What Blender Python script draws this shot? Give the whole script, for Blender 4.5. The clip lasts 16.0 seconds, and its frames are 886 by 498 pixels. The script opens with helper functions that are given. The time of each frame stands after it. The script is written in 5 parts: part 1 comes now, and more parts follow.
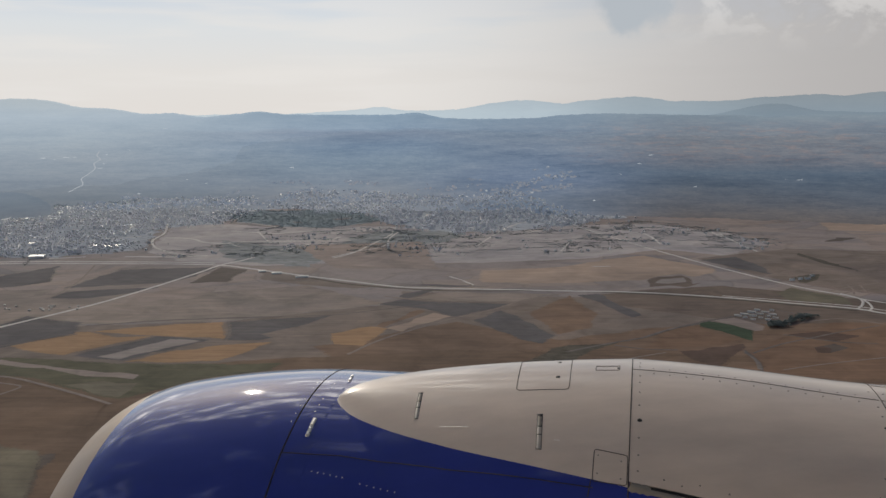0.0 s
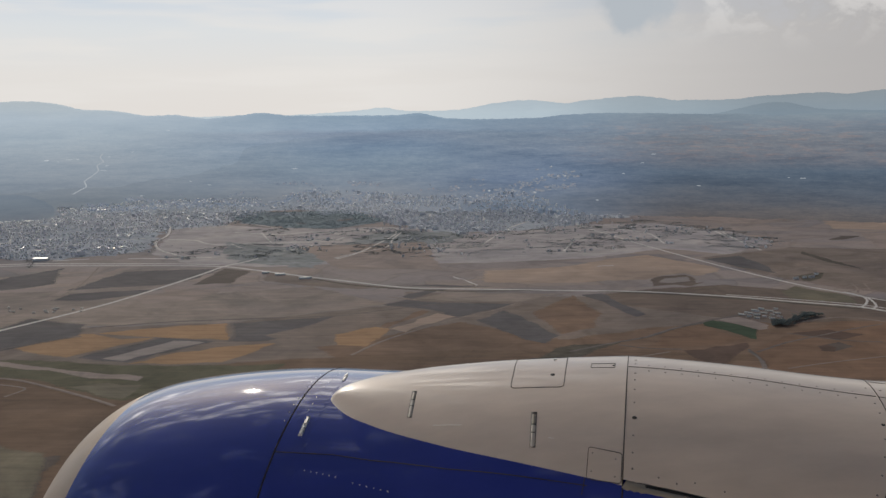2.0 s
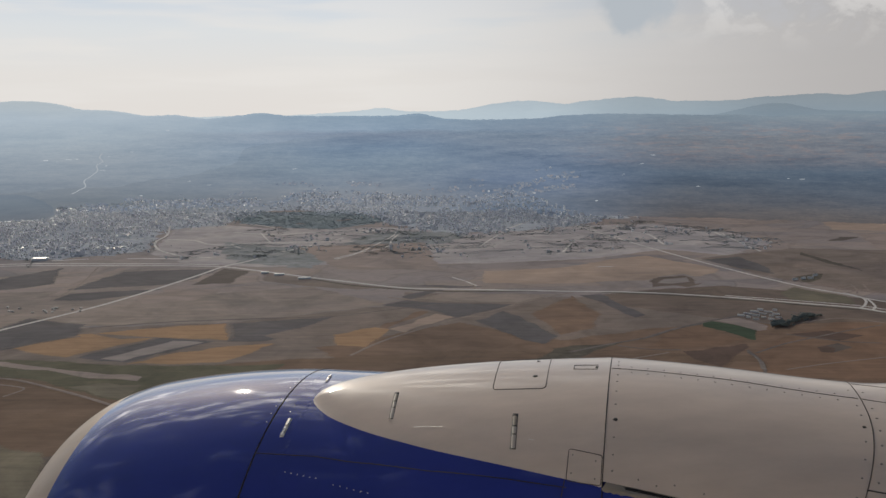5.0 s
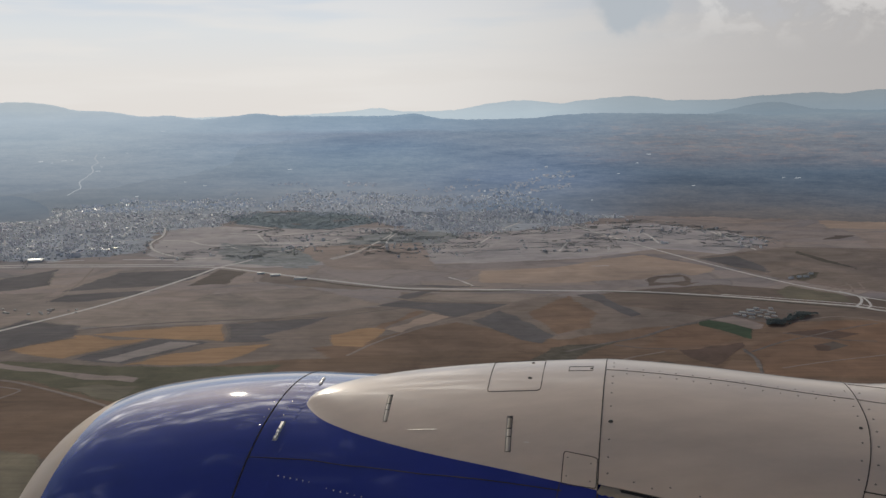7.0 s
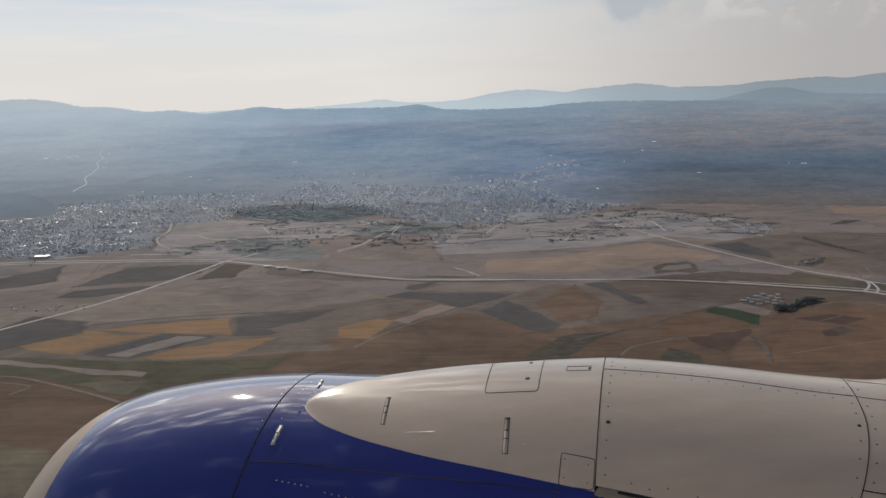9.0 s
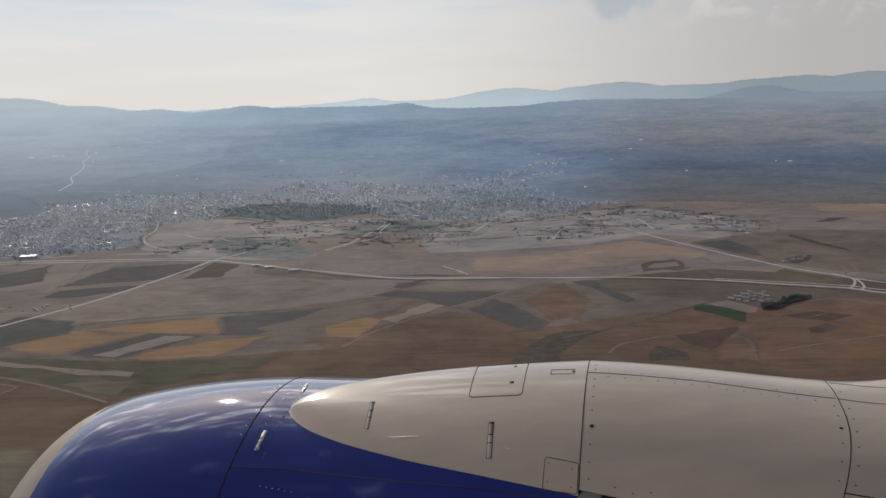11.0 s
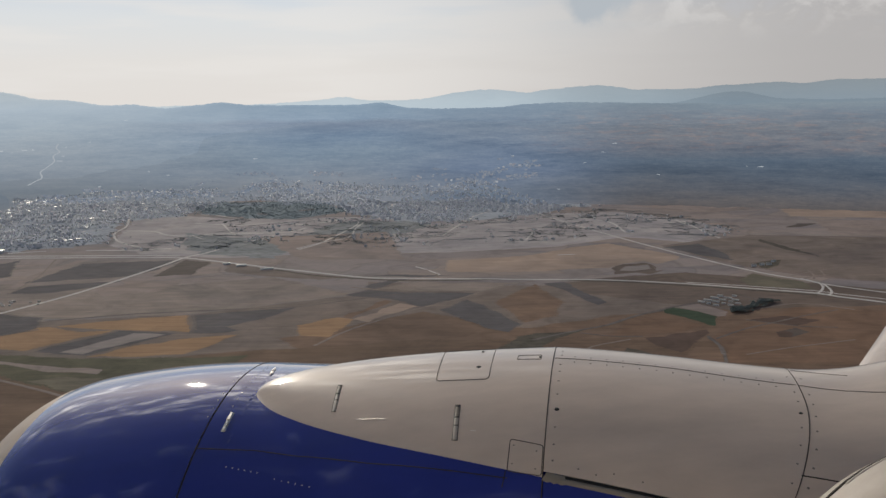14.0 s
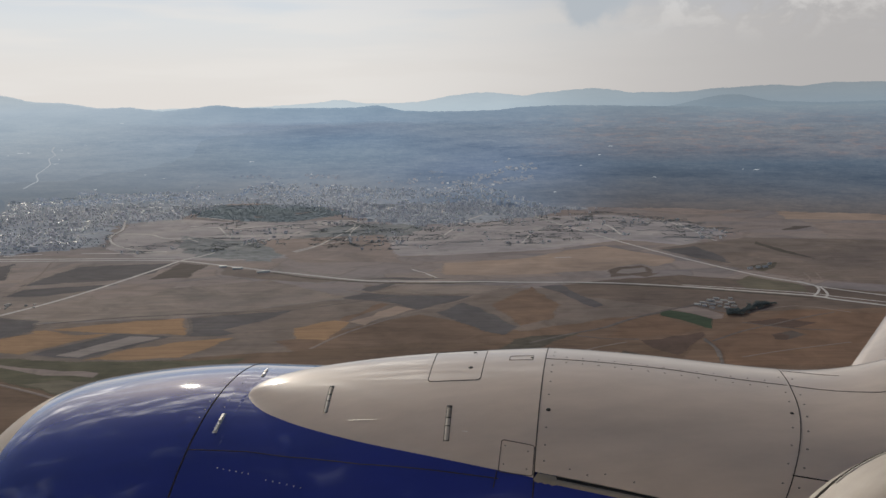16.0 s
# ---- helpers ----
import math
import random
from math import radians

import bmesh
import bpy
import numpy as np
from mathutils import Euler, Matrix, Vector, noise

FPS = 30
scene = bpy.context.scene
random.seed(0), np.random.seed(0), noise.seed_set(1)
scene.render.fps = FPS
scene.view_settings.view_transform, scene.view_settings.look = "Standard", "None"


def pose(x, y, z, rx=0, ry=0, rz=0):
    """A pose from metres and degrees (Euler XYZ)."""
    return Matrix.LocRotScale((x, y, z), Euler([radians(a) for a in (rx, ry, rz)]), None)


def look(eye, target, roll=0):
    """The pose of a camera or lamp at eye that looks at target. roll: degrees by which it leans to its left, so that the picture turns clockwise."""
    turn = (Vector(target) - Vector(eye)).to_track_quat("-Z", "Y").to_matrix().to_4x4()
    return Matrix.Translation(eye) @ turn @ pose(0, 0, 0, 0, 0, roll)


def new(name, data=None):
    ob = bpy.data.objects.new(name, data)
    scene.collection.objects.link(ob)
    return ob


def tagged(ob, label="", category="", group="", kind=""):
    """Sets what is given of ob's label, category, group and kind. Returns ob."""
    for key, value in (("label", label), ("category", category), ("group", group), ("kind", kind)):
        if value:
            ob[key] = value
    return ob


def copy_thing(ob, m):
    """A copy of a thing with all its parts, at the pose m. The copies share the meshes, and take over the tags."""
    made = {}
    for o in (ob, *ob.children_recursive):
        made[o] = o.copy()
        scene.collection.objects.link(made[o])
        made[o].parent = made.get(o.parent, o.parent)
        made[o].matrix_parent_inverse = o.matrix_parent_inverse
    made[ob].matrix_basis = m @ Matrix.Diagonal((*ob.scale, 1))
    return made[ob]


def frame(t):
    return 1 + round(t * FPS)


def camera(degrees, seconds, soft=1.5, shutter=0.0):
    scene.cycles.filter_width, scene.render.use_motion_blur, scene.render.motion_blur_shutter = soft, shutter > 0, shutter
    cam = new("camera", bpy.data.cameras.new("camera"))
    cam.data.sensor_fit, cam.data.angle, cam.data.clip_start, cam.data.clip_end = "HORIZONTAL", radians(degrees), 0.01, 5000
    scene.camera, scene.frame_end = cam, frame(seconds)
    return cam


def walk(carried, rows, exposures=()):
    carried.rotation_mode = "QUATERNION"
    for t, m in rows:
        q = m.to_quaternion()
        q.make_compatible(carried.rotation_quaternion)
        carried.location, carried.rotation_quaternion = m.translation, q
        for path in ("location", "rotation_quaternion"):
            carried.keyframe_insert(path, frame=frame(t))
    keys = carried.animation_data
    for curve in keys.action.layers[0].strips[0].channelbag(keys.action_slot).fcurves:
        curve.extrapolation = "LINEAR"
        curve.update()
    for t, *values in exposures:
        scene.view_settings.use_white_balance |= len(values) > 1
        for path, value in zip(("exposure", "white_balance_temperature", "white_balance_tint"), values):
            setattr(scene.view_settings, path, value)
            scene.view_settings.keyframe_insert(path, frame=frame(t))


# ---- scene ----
cam = camera(50.0, 16.0, soft=1.5)
# metres and degrees: t, x, y, z, yaw, pitch, roll; the eye is ALT above the plain
ALT = 400.0
ROWS = [
    (0, 0.011, -0.019, 0.005, 0.25, -8.49, 0.08),
    (0.5, 0.027, -0.004, -0.005, 0.91, -8.57, 0.11),
    (1, 0.037, -0.005, -0.013, 0.95, -8.49, 0.29),
    (1.5, 0.041, -0.003, -0.012, 0.70, -8.46, 0.50),
    (2, 0.044, 0.000, -0.008, 0.40, -8.47, 0.40),
    (2.5, 0.056, -0.002, -0.008, 0.34, -8.45, 0.34),
    (3, 0.053, -0.002, -0.008, 0.22, -8.41, 0.03),
    (3.5, 0.069, 0.003, -0.004, 0.29, -8.39, 0.18),
    (4, 0.084, 0.005, -0.003, 0.37, -8.45, 0.29),
    (6.5, 0.107, 0.022, -0.015, 0.24, -8.43, 0.43),
    (7, 0.108, 0.030, -0.006, 0.11, -8.45, 0.48),
    (7.5, 0.119, 0.036, 0.005, 0.40, -8.52, 0.70),
    (8, 0.125, 0.037, 0.019, 0.46, -8.71, 0.90),
    (8.5, 0.141, 0.043, 0.028, 0.57, -8.90, 1.12),
    (9, 0.143, 0.043, 0.028, 0.34, -9.01, 1.36),
    (11.5, 0.159, 0.050, 0.047, -0.67, -9.12, 1.11),
    (12, 0.153, 0.045, 0.042, -0.97, -9.06, 0.70),
    (12.5, 0.158, 0.042, 0.039, -1.08, -9.16, 0.66),
    (13, 0.158, 0.036, 0.033, -1.37, -9.15, 0.45),
    (13.5, 0.160, 0.030, 0.016, -1.64, -9.13, 0.40),
    (14, 0.169, 0.021, -0.003, -1.89, -9.11, 0.42),
    (14.5, 0.178, 0.016, -0.018, -1.93, -9.07, 0.42),
    (15, 0.185, 0.017, -0.026, -1.37, -8.94, 0.43),
    (15.5, 0.181, 0.023, -0.021, -1.68, -8.98, 0.40),
    (16, 0.184, 0.019, -0.010, -2.11, -8.94, 0.43),
]

walk(cam, [(t, pose(x, y, ALT + z, 90 + pitch, roll, yaw)) for t, x, y, z, yaw, pitch, roll in ROWS])

# ---- light ----
SUN_AZ, SUN_EL = -19.0, 26.0
to_sun = Vector((math.sin(radians(SUN_AZ)) * math.cos(radians(SUN_EL)), math.cos(radians(SUN_AZ)) * math.cos(radians(SUN_EL)), math.sin(radians(SUN_EL))))
sun = new("sun", bpy.data.lights.new("sun", "SUN"))
sun.data.energy, sun.data.angle, sun.data.color = 2.35, radians(0.6), (1.0, 0.91, 0.78)
sun.matrix_world = look((0, 0, 900), Vector((0, 0, 900)) - to_sun)


def net(tree, kind, **values):
    """A node with its settings and input values."""
    n = tree.nodes.new(kind)
    for key, value in values.items():
        if key.startswith("i_"):
            n.inputs[key[2:].replace("_", " ")].default_value = value
        else:
            setattr(n, key, value)
    return n


def ramp(tree, fac, stops, mode="LINEAR"):
    n = tree.nodes.new("ShaderNodeValToRGB")
    n.color_ramp.interpolation = mode
    e = n.color_ramp.elements
    while len(e) < len(stops):
        e.new(0.5)
    for k, (p, c) in enumerate(stops):
        e[k].position, e[k].color = p, (*c, 1.0)
    tree.links.new(fac, n.inputs[0])
    return n.outputs[0]


def blend(tree, fac, a, b, mode="MIX"):
    n = tree.nodes.new("ShaderNodeMix")
    n.data_type, n.blend_type = "RGBA", mode
    for sock, v in ((n.inputs[0], fac), (n.inputs[6], a), (n.inputs[7], b)):
        if isinstance(v, (int, float)):
            sock.default_value = v
        elif isinstance(v, tuple):
            sock.default_value = (*v, 1.0)
        else:
            tree.links.new(v, sock)
    return n.outputs[2]


def calc(tree, op, a, b=None, clamp=False):
    n = tree.nodes.new("ShaderNodeMath")
    n.operation, n.use_clamp = op, clamp
    for sock, v in zip(n.inputs, (a, b)):
        if isinstance(v, (int, float)):
            sock.default_value = v
        elif v is not None:
            tree.links.new(v, sock)
    return n.outputs[0]


def spread(tree, v, a0, a1, b0, b1, smooth=True):
    n = tree.nodes.new("ShaderNodeMapRange")
    n.interpolation_type = "SMOOTHSTEP" if smooth else "LINEAR"
    for sock, x in zip(n.inputs[1:5], (a0, a1, b0, b1)):
        sock.default_value = x
    tree.links.new(v, n.inputs[0])
    return n.outputs[0]


def noisy(tree, vec, scale, detail=4.0, rough=0.55, warp=0.0):
    n = net(tree, "ShaderNodeTexNoise", i_Scale=scale, i_Detail=detail, i_Roughness=rough, i_Distortion=warp)
    tree.links.new(vec, n.inputs["Vector"])
    return n.outputs["Fac"]


def stretched(tree, vec, scale=(1, 1, 1), turn=0.0, move=(0, 0, 0)):
    n = tree.nodes.new("ShaderNodeMapping")
    n.inputs["Scale"].default_value, n.inputs["Rotation"].default_value, n.inputs["Location"].default_value = scale, (0, 0, radians(turn)), move
    tree.links.new(vec, n.inputs["Vector"])
    return n.outputs[0]


world = bpy.data.worlds.new("hazy_sky")
scene.world = world
world.use_nodes = True
wt = world.node_tree
wt.nodes.clear()
way = wt.nodes.new("ShaderNodeTexCoord").outputs["Generated"]
split = wt.nodes.new("ShaderNodeSeparateXYZ")
wt.links.new(way, split.inputs[0])
sky = net(wt, "ShaderNodeTexSky", sky_type="NISHITA", sun_disc=False, sun_elevation=radians(SUN_EL), sun_rotation=radians(SUN_AZ), altitude=800.0, dust_density=2.0)
clear = net(wt, "ShaderNodeBackground", i_Strength=0.05)
wt.links.new(sky.outputs[0], clear.inputs[0])
# milky haze low down, thin streaks of cloud higher up
low = ramp(wt, split.outputs[2], [(0.0, (0.76, 0.725, 0.69)), (0.035, (0.765, 0.74, 0.71)), (0.08, (0.71, 0.735, 0.75)), (0.14, (0.50, 0.60, 0.74)), (0.5, (0.40, 0.50, 0.68))])
soft_bands = noisy(wt, stretched(wt, way, (3, 3, 26)), 1.6, 3.0, 0.5)
low = blend(wt, spread(wt, soft_bands, 0.42, 0.62, 0.0, 0.55), low, (0.80, 0.775, 0.745))
# darker away from the sun
low = blend(wt, spread(wt, split.outputs[0], -0.12, 0.46, 0.0, 0.95), low, (0.44, 0.425, 0.42))
# broken cloud to the right
puff = noisy(wt, stretched(wt, way, (1, 1, 1.6)), 21.0, 7.0, 0.62, 0.3)
right = calc(wt, "MULTIPLY", spread(wt, split.outputs[0], 0.17, 0.28, 0.0, 1.0), spread(wt, split.outputs[2], 0.045, 0.11, 0.0, 1.0))
low = blend(wt, calc(wt, "MULTIPLY", right, spread(wt, puff, 0.47, 0.66, 0.0, 0.8)), low, (0.50, 0.505, 0.53))
low = blend(wt, calc(wt, "MULTIPLY", right, spread(wt, puff, 0.52, 0.36, 0.0, 0.5)), low, (0.78, 0.76, 0.74))
# one grey cloud
near = net(wt, "ShaderNodeVectorMath", operation="SUBTRACT")
wt.links.new(way, near.inputs[0])
near.inputs[1].default_value = (0.186, 0.977, 0.1)
flat = stretched(wt, near.outputs[0], (1.0, 1.0, 1.25))
size = net(wt, "ShaderNodeVectorMath", operation="LENGTH")
wt.links.new(flat, size.inputs[0])
edge = calc(wt, "ADD", size.outputs["Value"], calc(wt, "MULTIPLY", calc(wt, "SUBTRACT", noisy(wt, way, 38.0, 5.0), 0.5), 0.045))
low = blend(wt, spread(wt, edge, 0.044, 0.022, 0.0, 0.95), low, (0.45, 0.49, 0.53))
# brighter towards the sun
glow = net(wt, "ShaderNodeVectorMath", operation="DOT_PRODUCT")
wt.links.new(way, glow.inputs[0])
glow.inputs[1].default_value = to_sun
bank = calc(wt, "MULTIPLY", spread(wt, glow.outputs["Value"], 0.84, 0.99, 0.0, 1.0), spread(wt, noisy(wt, stretched(wt, way, (3, 3, 7)), 2.0, 8.0, 0.62, 0.5), 0.46, 0.66, 0.05, 1.0))
low = blend(wt, calc(wt, "MULTIPLY", bank, spread(wt, split.outputs[2], 0.16, 0.30, 0.0, 1.0)), low, (2.2, 2.08, 1.92))
milk = net(wt, "ShaderNodeBackground", i_Strength=1.0)
wt.links.new(low, milk.inputs[0])
veil = spread(wt, split.outputs[2], 0.10, 0.42, 1.0, 0.04)
streak = noisy(wt, stretched(wt, way, (3.0, 3.6, 2.6), 25), 1.9, 8.0, 0.64, 0.5)
veil = calc(wt, "ADD", veil, spread(wt, streak, 0.52, 0.70, 0.0, 0.40), True)
veil = calc(wt, "ADD", veil, bank, True)
both = wt.nodes.new("ShaderNodeMixShader")
wt.links.new(veil, both.inputs[0])
wt.links.new(clear.outputs[0], both.inputs[1])
wt.links.new(milk.outputs[0], both.inputs[2])
wt.links.new(both.outputs[0], wt.nodes.new("ShaderNodeOutputWorld").inputs[0])


# ---- materials ----
def surface(name, rough=0.9, metal=0.0):
    m = bpy.data.materials.new(name)
    m.use_nodes = True
    t = m.node_tree
    b = t.nodes["Principled BSDF"]
    b.inputs["Roughness"].default_value, b.inputs["Metallic"].default_value = rough, metal
    place = t.nodes.new("ShaderNodeNewGeometry").outputs["Position"]
    return m, t, b, place


def soil(name, colour, contrast=0.35, grain=0.012, turn=20):
    """Open land: broad stains, fine grain and faint working lines, in metres."""
    m, t, b, p = surface(name)
    flat_p = stretched(t, p, (1, 1, 0))
    shade = lambda k: tuple(min(1.0, c * k) for c in colour)
    c = ramp(t, noisy(t, flat_p, grain, 7.0, 0.68, 0.8), [(0.28, shade(1 - contrast)), (0.5, colour), (0.74, shade(1 + contrast))])
    broad = noisy(t, flat_p, 0.0035, 4.0, 0.6, 1.0)
    c = blend(t, 0.8, c, ramp(t, broad, [(0.3, (0.72, 0.74, 0.78)), (0.5, (1.0, 1.0, 1.0)), (0.7, (1.22, 1.18, 1.12))]), "MULTIPLY")
    lines = noisy(t, stretched(t, p, (0.008, 0.11, 0), turn), 1.0, 5.0, 0.62)
    c = blend(t, 0.75, c, ramp(t, lines, [(0.3, (0.78, 0.79, 0.81)), (0.5, (1.0, 1.0, 1.0)), (0.7, (1.2, 1.17, 1.13))]), "MULTIPLY")
    spot = noisy(t, flat_p, 0.05, 4.0, 0.72)
    c = blend(t, spread(t, spot, 0.60, 0.72, 0.0, 0.45), c, shade(0.58))
    t.links.new(c, b.inputs["Base Color"])
    # ragged margins, where weeds and tillage run into the next parcel
    margin = net(t, "ShaderNodeAttribute", attribute_name="border")
    torn = calc(t, "ADD", margin.outputs["Fac"], calc(t, "MULTIPLY", calc(t, "SUBTRACT", noisy(t, flat_p, 0.035, 3.0, 0.6), 0.5), 0.9))
    torn = calc(t, "ADD", torn, calc(t, "MULTIPLY", calc(t, "SUBTRACT", noisy(t, flat_p, 0.45, 2.0, 0.8), 0.5), 2.6))
    gone, mix = t.nodes.new("ShaderNodeBsdfTransparent"), t.nodes.new("ShaderNodeMixShader")
    t.links.new(calc(t, "MULTIPLY", spread(t, torn, 0.54, 0.56, 0.0, 1.0), calc(t, "GREATER_THAN", margin.outputs["Fac"], 0.001)), mix.inputs[0])
    t.links.new(b.outputs[0], mix.inputs[1])
    t.links.new(gone.outputs[0], mix.inputs[2])
    t.links.new(mix.outputs[0], t.nodes["Material Output"].inputs[0])
    b.inputs["Specular IOR Level"].default_value, b.inputs["Roughness"].default_value = 0.08, 0.95
    return m


ochre = soil("stubble", (0.330, 0.207, 0.120), 0.18)
# stubble muted by haze in its colour, mostly for farther fields
pale_stubble = soil("pale_stubble", (0.360, 0.273, 0.220), 0.15)
olive = soil("olive_fallow", (0.165, 0.146, 0.108), 0.3, turn=15)
dun = soil("dun_earth", (0.258, 0.214, 0.190), 0.28, turn=10)
# land round the town, its paleness standing in for haze
hazed_earth = soil("haze_pale_earth", (0.372, 0.340, 0.338), 0.25, turn=10)
umber = soil("umber_earth", (0.196, 0.158, 0.138), 0.28, turn=50)
brown_earth = soil("brown_earth", (0.160, 0.108, 0.077), 0.28, turn=-20)
tan = soil("dry_grass", (0.290, 0.235, 0.212), 0.22, turn=70)
slate = soil("ploughed_earth", (0.113, 0.105, 0.110), 0.28, turn=35)
red_stubble = soil("red_stubble", (0.196, 0.124, 0.086), 0.25, turn=-30)
wine_soil = soil("wine_dark_earth", (0.112, 0.076, 0.062), 0.25, turn=-30)
dusk = soil("dark_umber_earth", (0.158, 0.122, 0.103), 0.28, turn=10)
garden = soil("garden_plots", (0.235, 0.247, 0.252), 0.45, 0.03, turn=8)
dark_soil = soil("dark_earth", (0.112, 0.093, 0.083), 0.25)
grey_soil = soil("fallow", (0.285, 0.248, 0.232), 0.15)
rust = soil("red_earth", (0.190, 0.127, 0.092), 0.28, turn=-30)
scrub = soil("scrub", (0.098, 0.087, 0.070), 0.4, 0.05)
moss = soil("meadow", (0.105, 0.100, 0.066), 0.35, 0.02)
green = soil("crop", (0.048, 0.074, 0.046), 0.25, 0.03)
# park and town ground carry blue-grey distance haze in their base colour
park_soil = soil("hazed_park_grass", (0.220, 0.270, 0.296), 0.25, 0.03)
town_soil = soil("hazed_town_ground", (0.325, 0.352, 0.395), 0.4, 0.03)
road_mat = soil("worn_asphalt", (0.58, 0.55, 0.52), 0.12, 0.05)
track = soil("dirt", (0.240, 0.196, 0.172), 0.2, 0.05)
ditch = soil("ditch_growth", (0.150, 0.130, 0.122), 0.3, 0.05)


def plain_ground():
    """Patchwork of dry parcels."""
    m, t, b, p = surface("dry_plain")
    flat_p = stretched(t, p, (1, 1, 0))
    wob = net(t, "ShaderNodeTexNoise", i_Scale=0.004, i_Detail=2.0)
    t.links.new(flat_p, wob.inputs["Vector"])
    off = net(t, "ShaderNodeVectorMath", operation="SCALE")
    off.inputs[3].default_value = 90.0
    t.links.new(wob.outputs["Color"], off.inputs[0])
    add = net(t, "ShaderNodeVectorMath", operation="ADD")
    t.links.new(flat_p, add.inputs[0])
    t.links.new(off.outputs[0], add.inputs[1])
    cells = []
    for turn, sc, seed in ((24, (0.0042, 0.010, 0), 0.0), (-38, (0.0030, 0.0075, 0), 7.3)):
        v = net(t, "ShaderNodeTexVoronoi", i_Scale=1.0, i_Randomness=0.85)
        t.links.new(stretched(t, add.outputs[0], sc, turn, (seed, seed, 0)), v.inputs["Vector"])
        cells.append(v.outputs["Color"])
    s0, s1 = t.nodes.new("ShaderNodeSeparateColor"), t.nodes.new("ShaderNodeSeparateColor")
    t.links.new(cells[0], s0.inputs[0])
    t.links.new(cells[1], s1.inputs[0])
    c = ramp(t, s0.outputs[0], [(0.0, (0.196, 0.182, 0.194)), (0.3, (0.266, 0.227, 0.220)), (0.55, (0.295, 0.246, 0.229)), (0.8, (0.243, 0.217, 0.225)), (1.0, (0.367, 0.291, 0.240))])
    d = ramp(t, s1.outputs[1], [(0.0, (0.204, 0.190, 0.204)), (0.5, (0.282, 0.243, 0.238)), (1.0, (0.327, 0.259, 0.225))])
    c = blend(t, 0.45, c, d)
    stain = noisy(t, flat_p, 0.006, 7.0, 0.68, 0.8)
    c = blend(t, 0.7, c, ramp(t, stain, [(0.28, (0.60, 0.58, 0.58)), (0.5, (1.0, 1.0, 1.0)), (0.75, (1.3, 1.27, 1.22))]), "MULTIPLY")
    fine = noisy(t, stretched(t, p, (0.05, 0.14, 0), 24), 1.0, 4.0, 0.65)
    c = blend(t, 0.6, c, ramp(t, fine, [(0.3, (0.8, 0.8, 0.8)), (0.7, (1.15, 1.14, 1.12))]), "MULTIPLY")
    for turn, sc, seed, wide in ((24, (0.0042, 0.010, 0), 0.0, 0.018), (-38, (0.0030, 0.0075, 0), 7.3, 0.010)):
        v = net(t, "ShaderNodeTexVoronoi", feature="DISTANCE_TO_EDGE", i_Scale=1.0, i_Randomness=0.85)
        t.links.new(stretched(t, add.outputs[0], sc, turn, (seed, seed, 0)), v.inputs["Vector"])
        c = blend(t, spread(t, v.outputs["Distance"], wide, wide * 0.3, 0.0, 0.24), c, (0.125, 0.108, 0.097))
    bush = noisy(t, flat_p, 0.045, 5.0, 0.75)
    patchy = spread(t, noisy(t, flat_p, 0.0022, 3.0, 0.6), 0.46, 0.62, 0.0, 1.0)
    c = blend(t, calc(t, "MULTIPLY", spread(t, bush, 0.58, 0.68, 0.0, 0.6), patchy), c, (0.105, 0.10, 0.09))
    pale = noisy(t, stretched(t, p, (0.006, 0.05, 0), 24), 1.0, 6.0, 0.7, 0.4)
    c = blend(t, spread(t, pale, 0.60, 0.72, 0.0, 0.4), c, (0.36, 0.30, 0.25))
    t.links.new(c, b.inputs["Base Color"])
    b.inputs["Specular IOR Level"].default_value, b.inputs["Roughness"].default_value = 0.08, 0.95
    return m


def linear(c):
    """Everyday 0 to 255 colour values as linear light."""
    return tuple((v / 255 / 12.92) if v < 10.3 else ((v / 255 + 0.055) / 1.055) ** 2.4 for v in c)


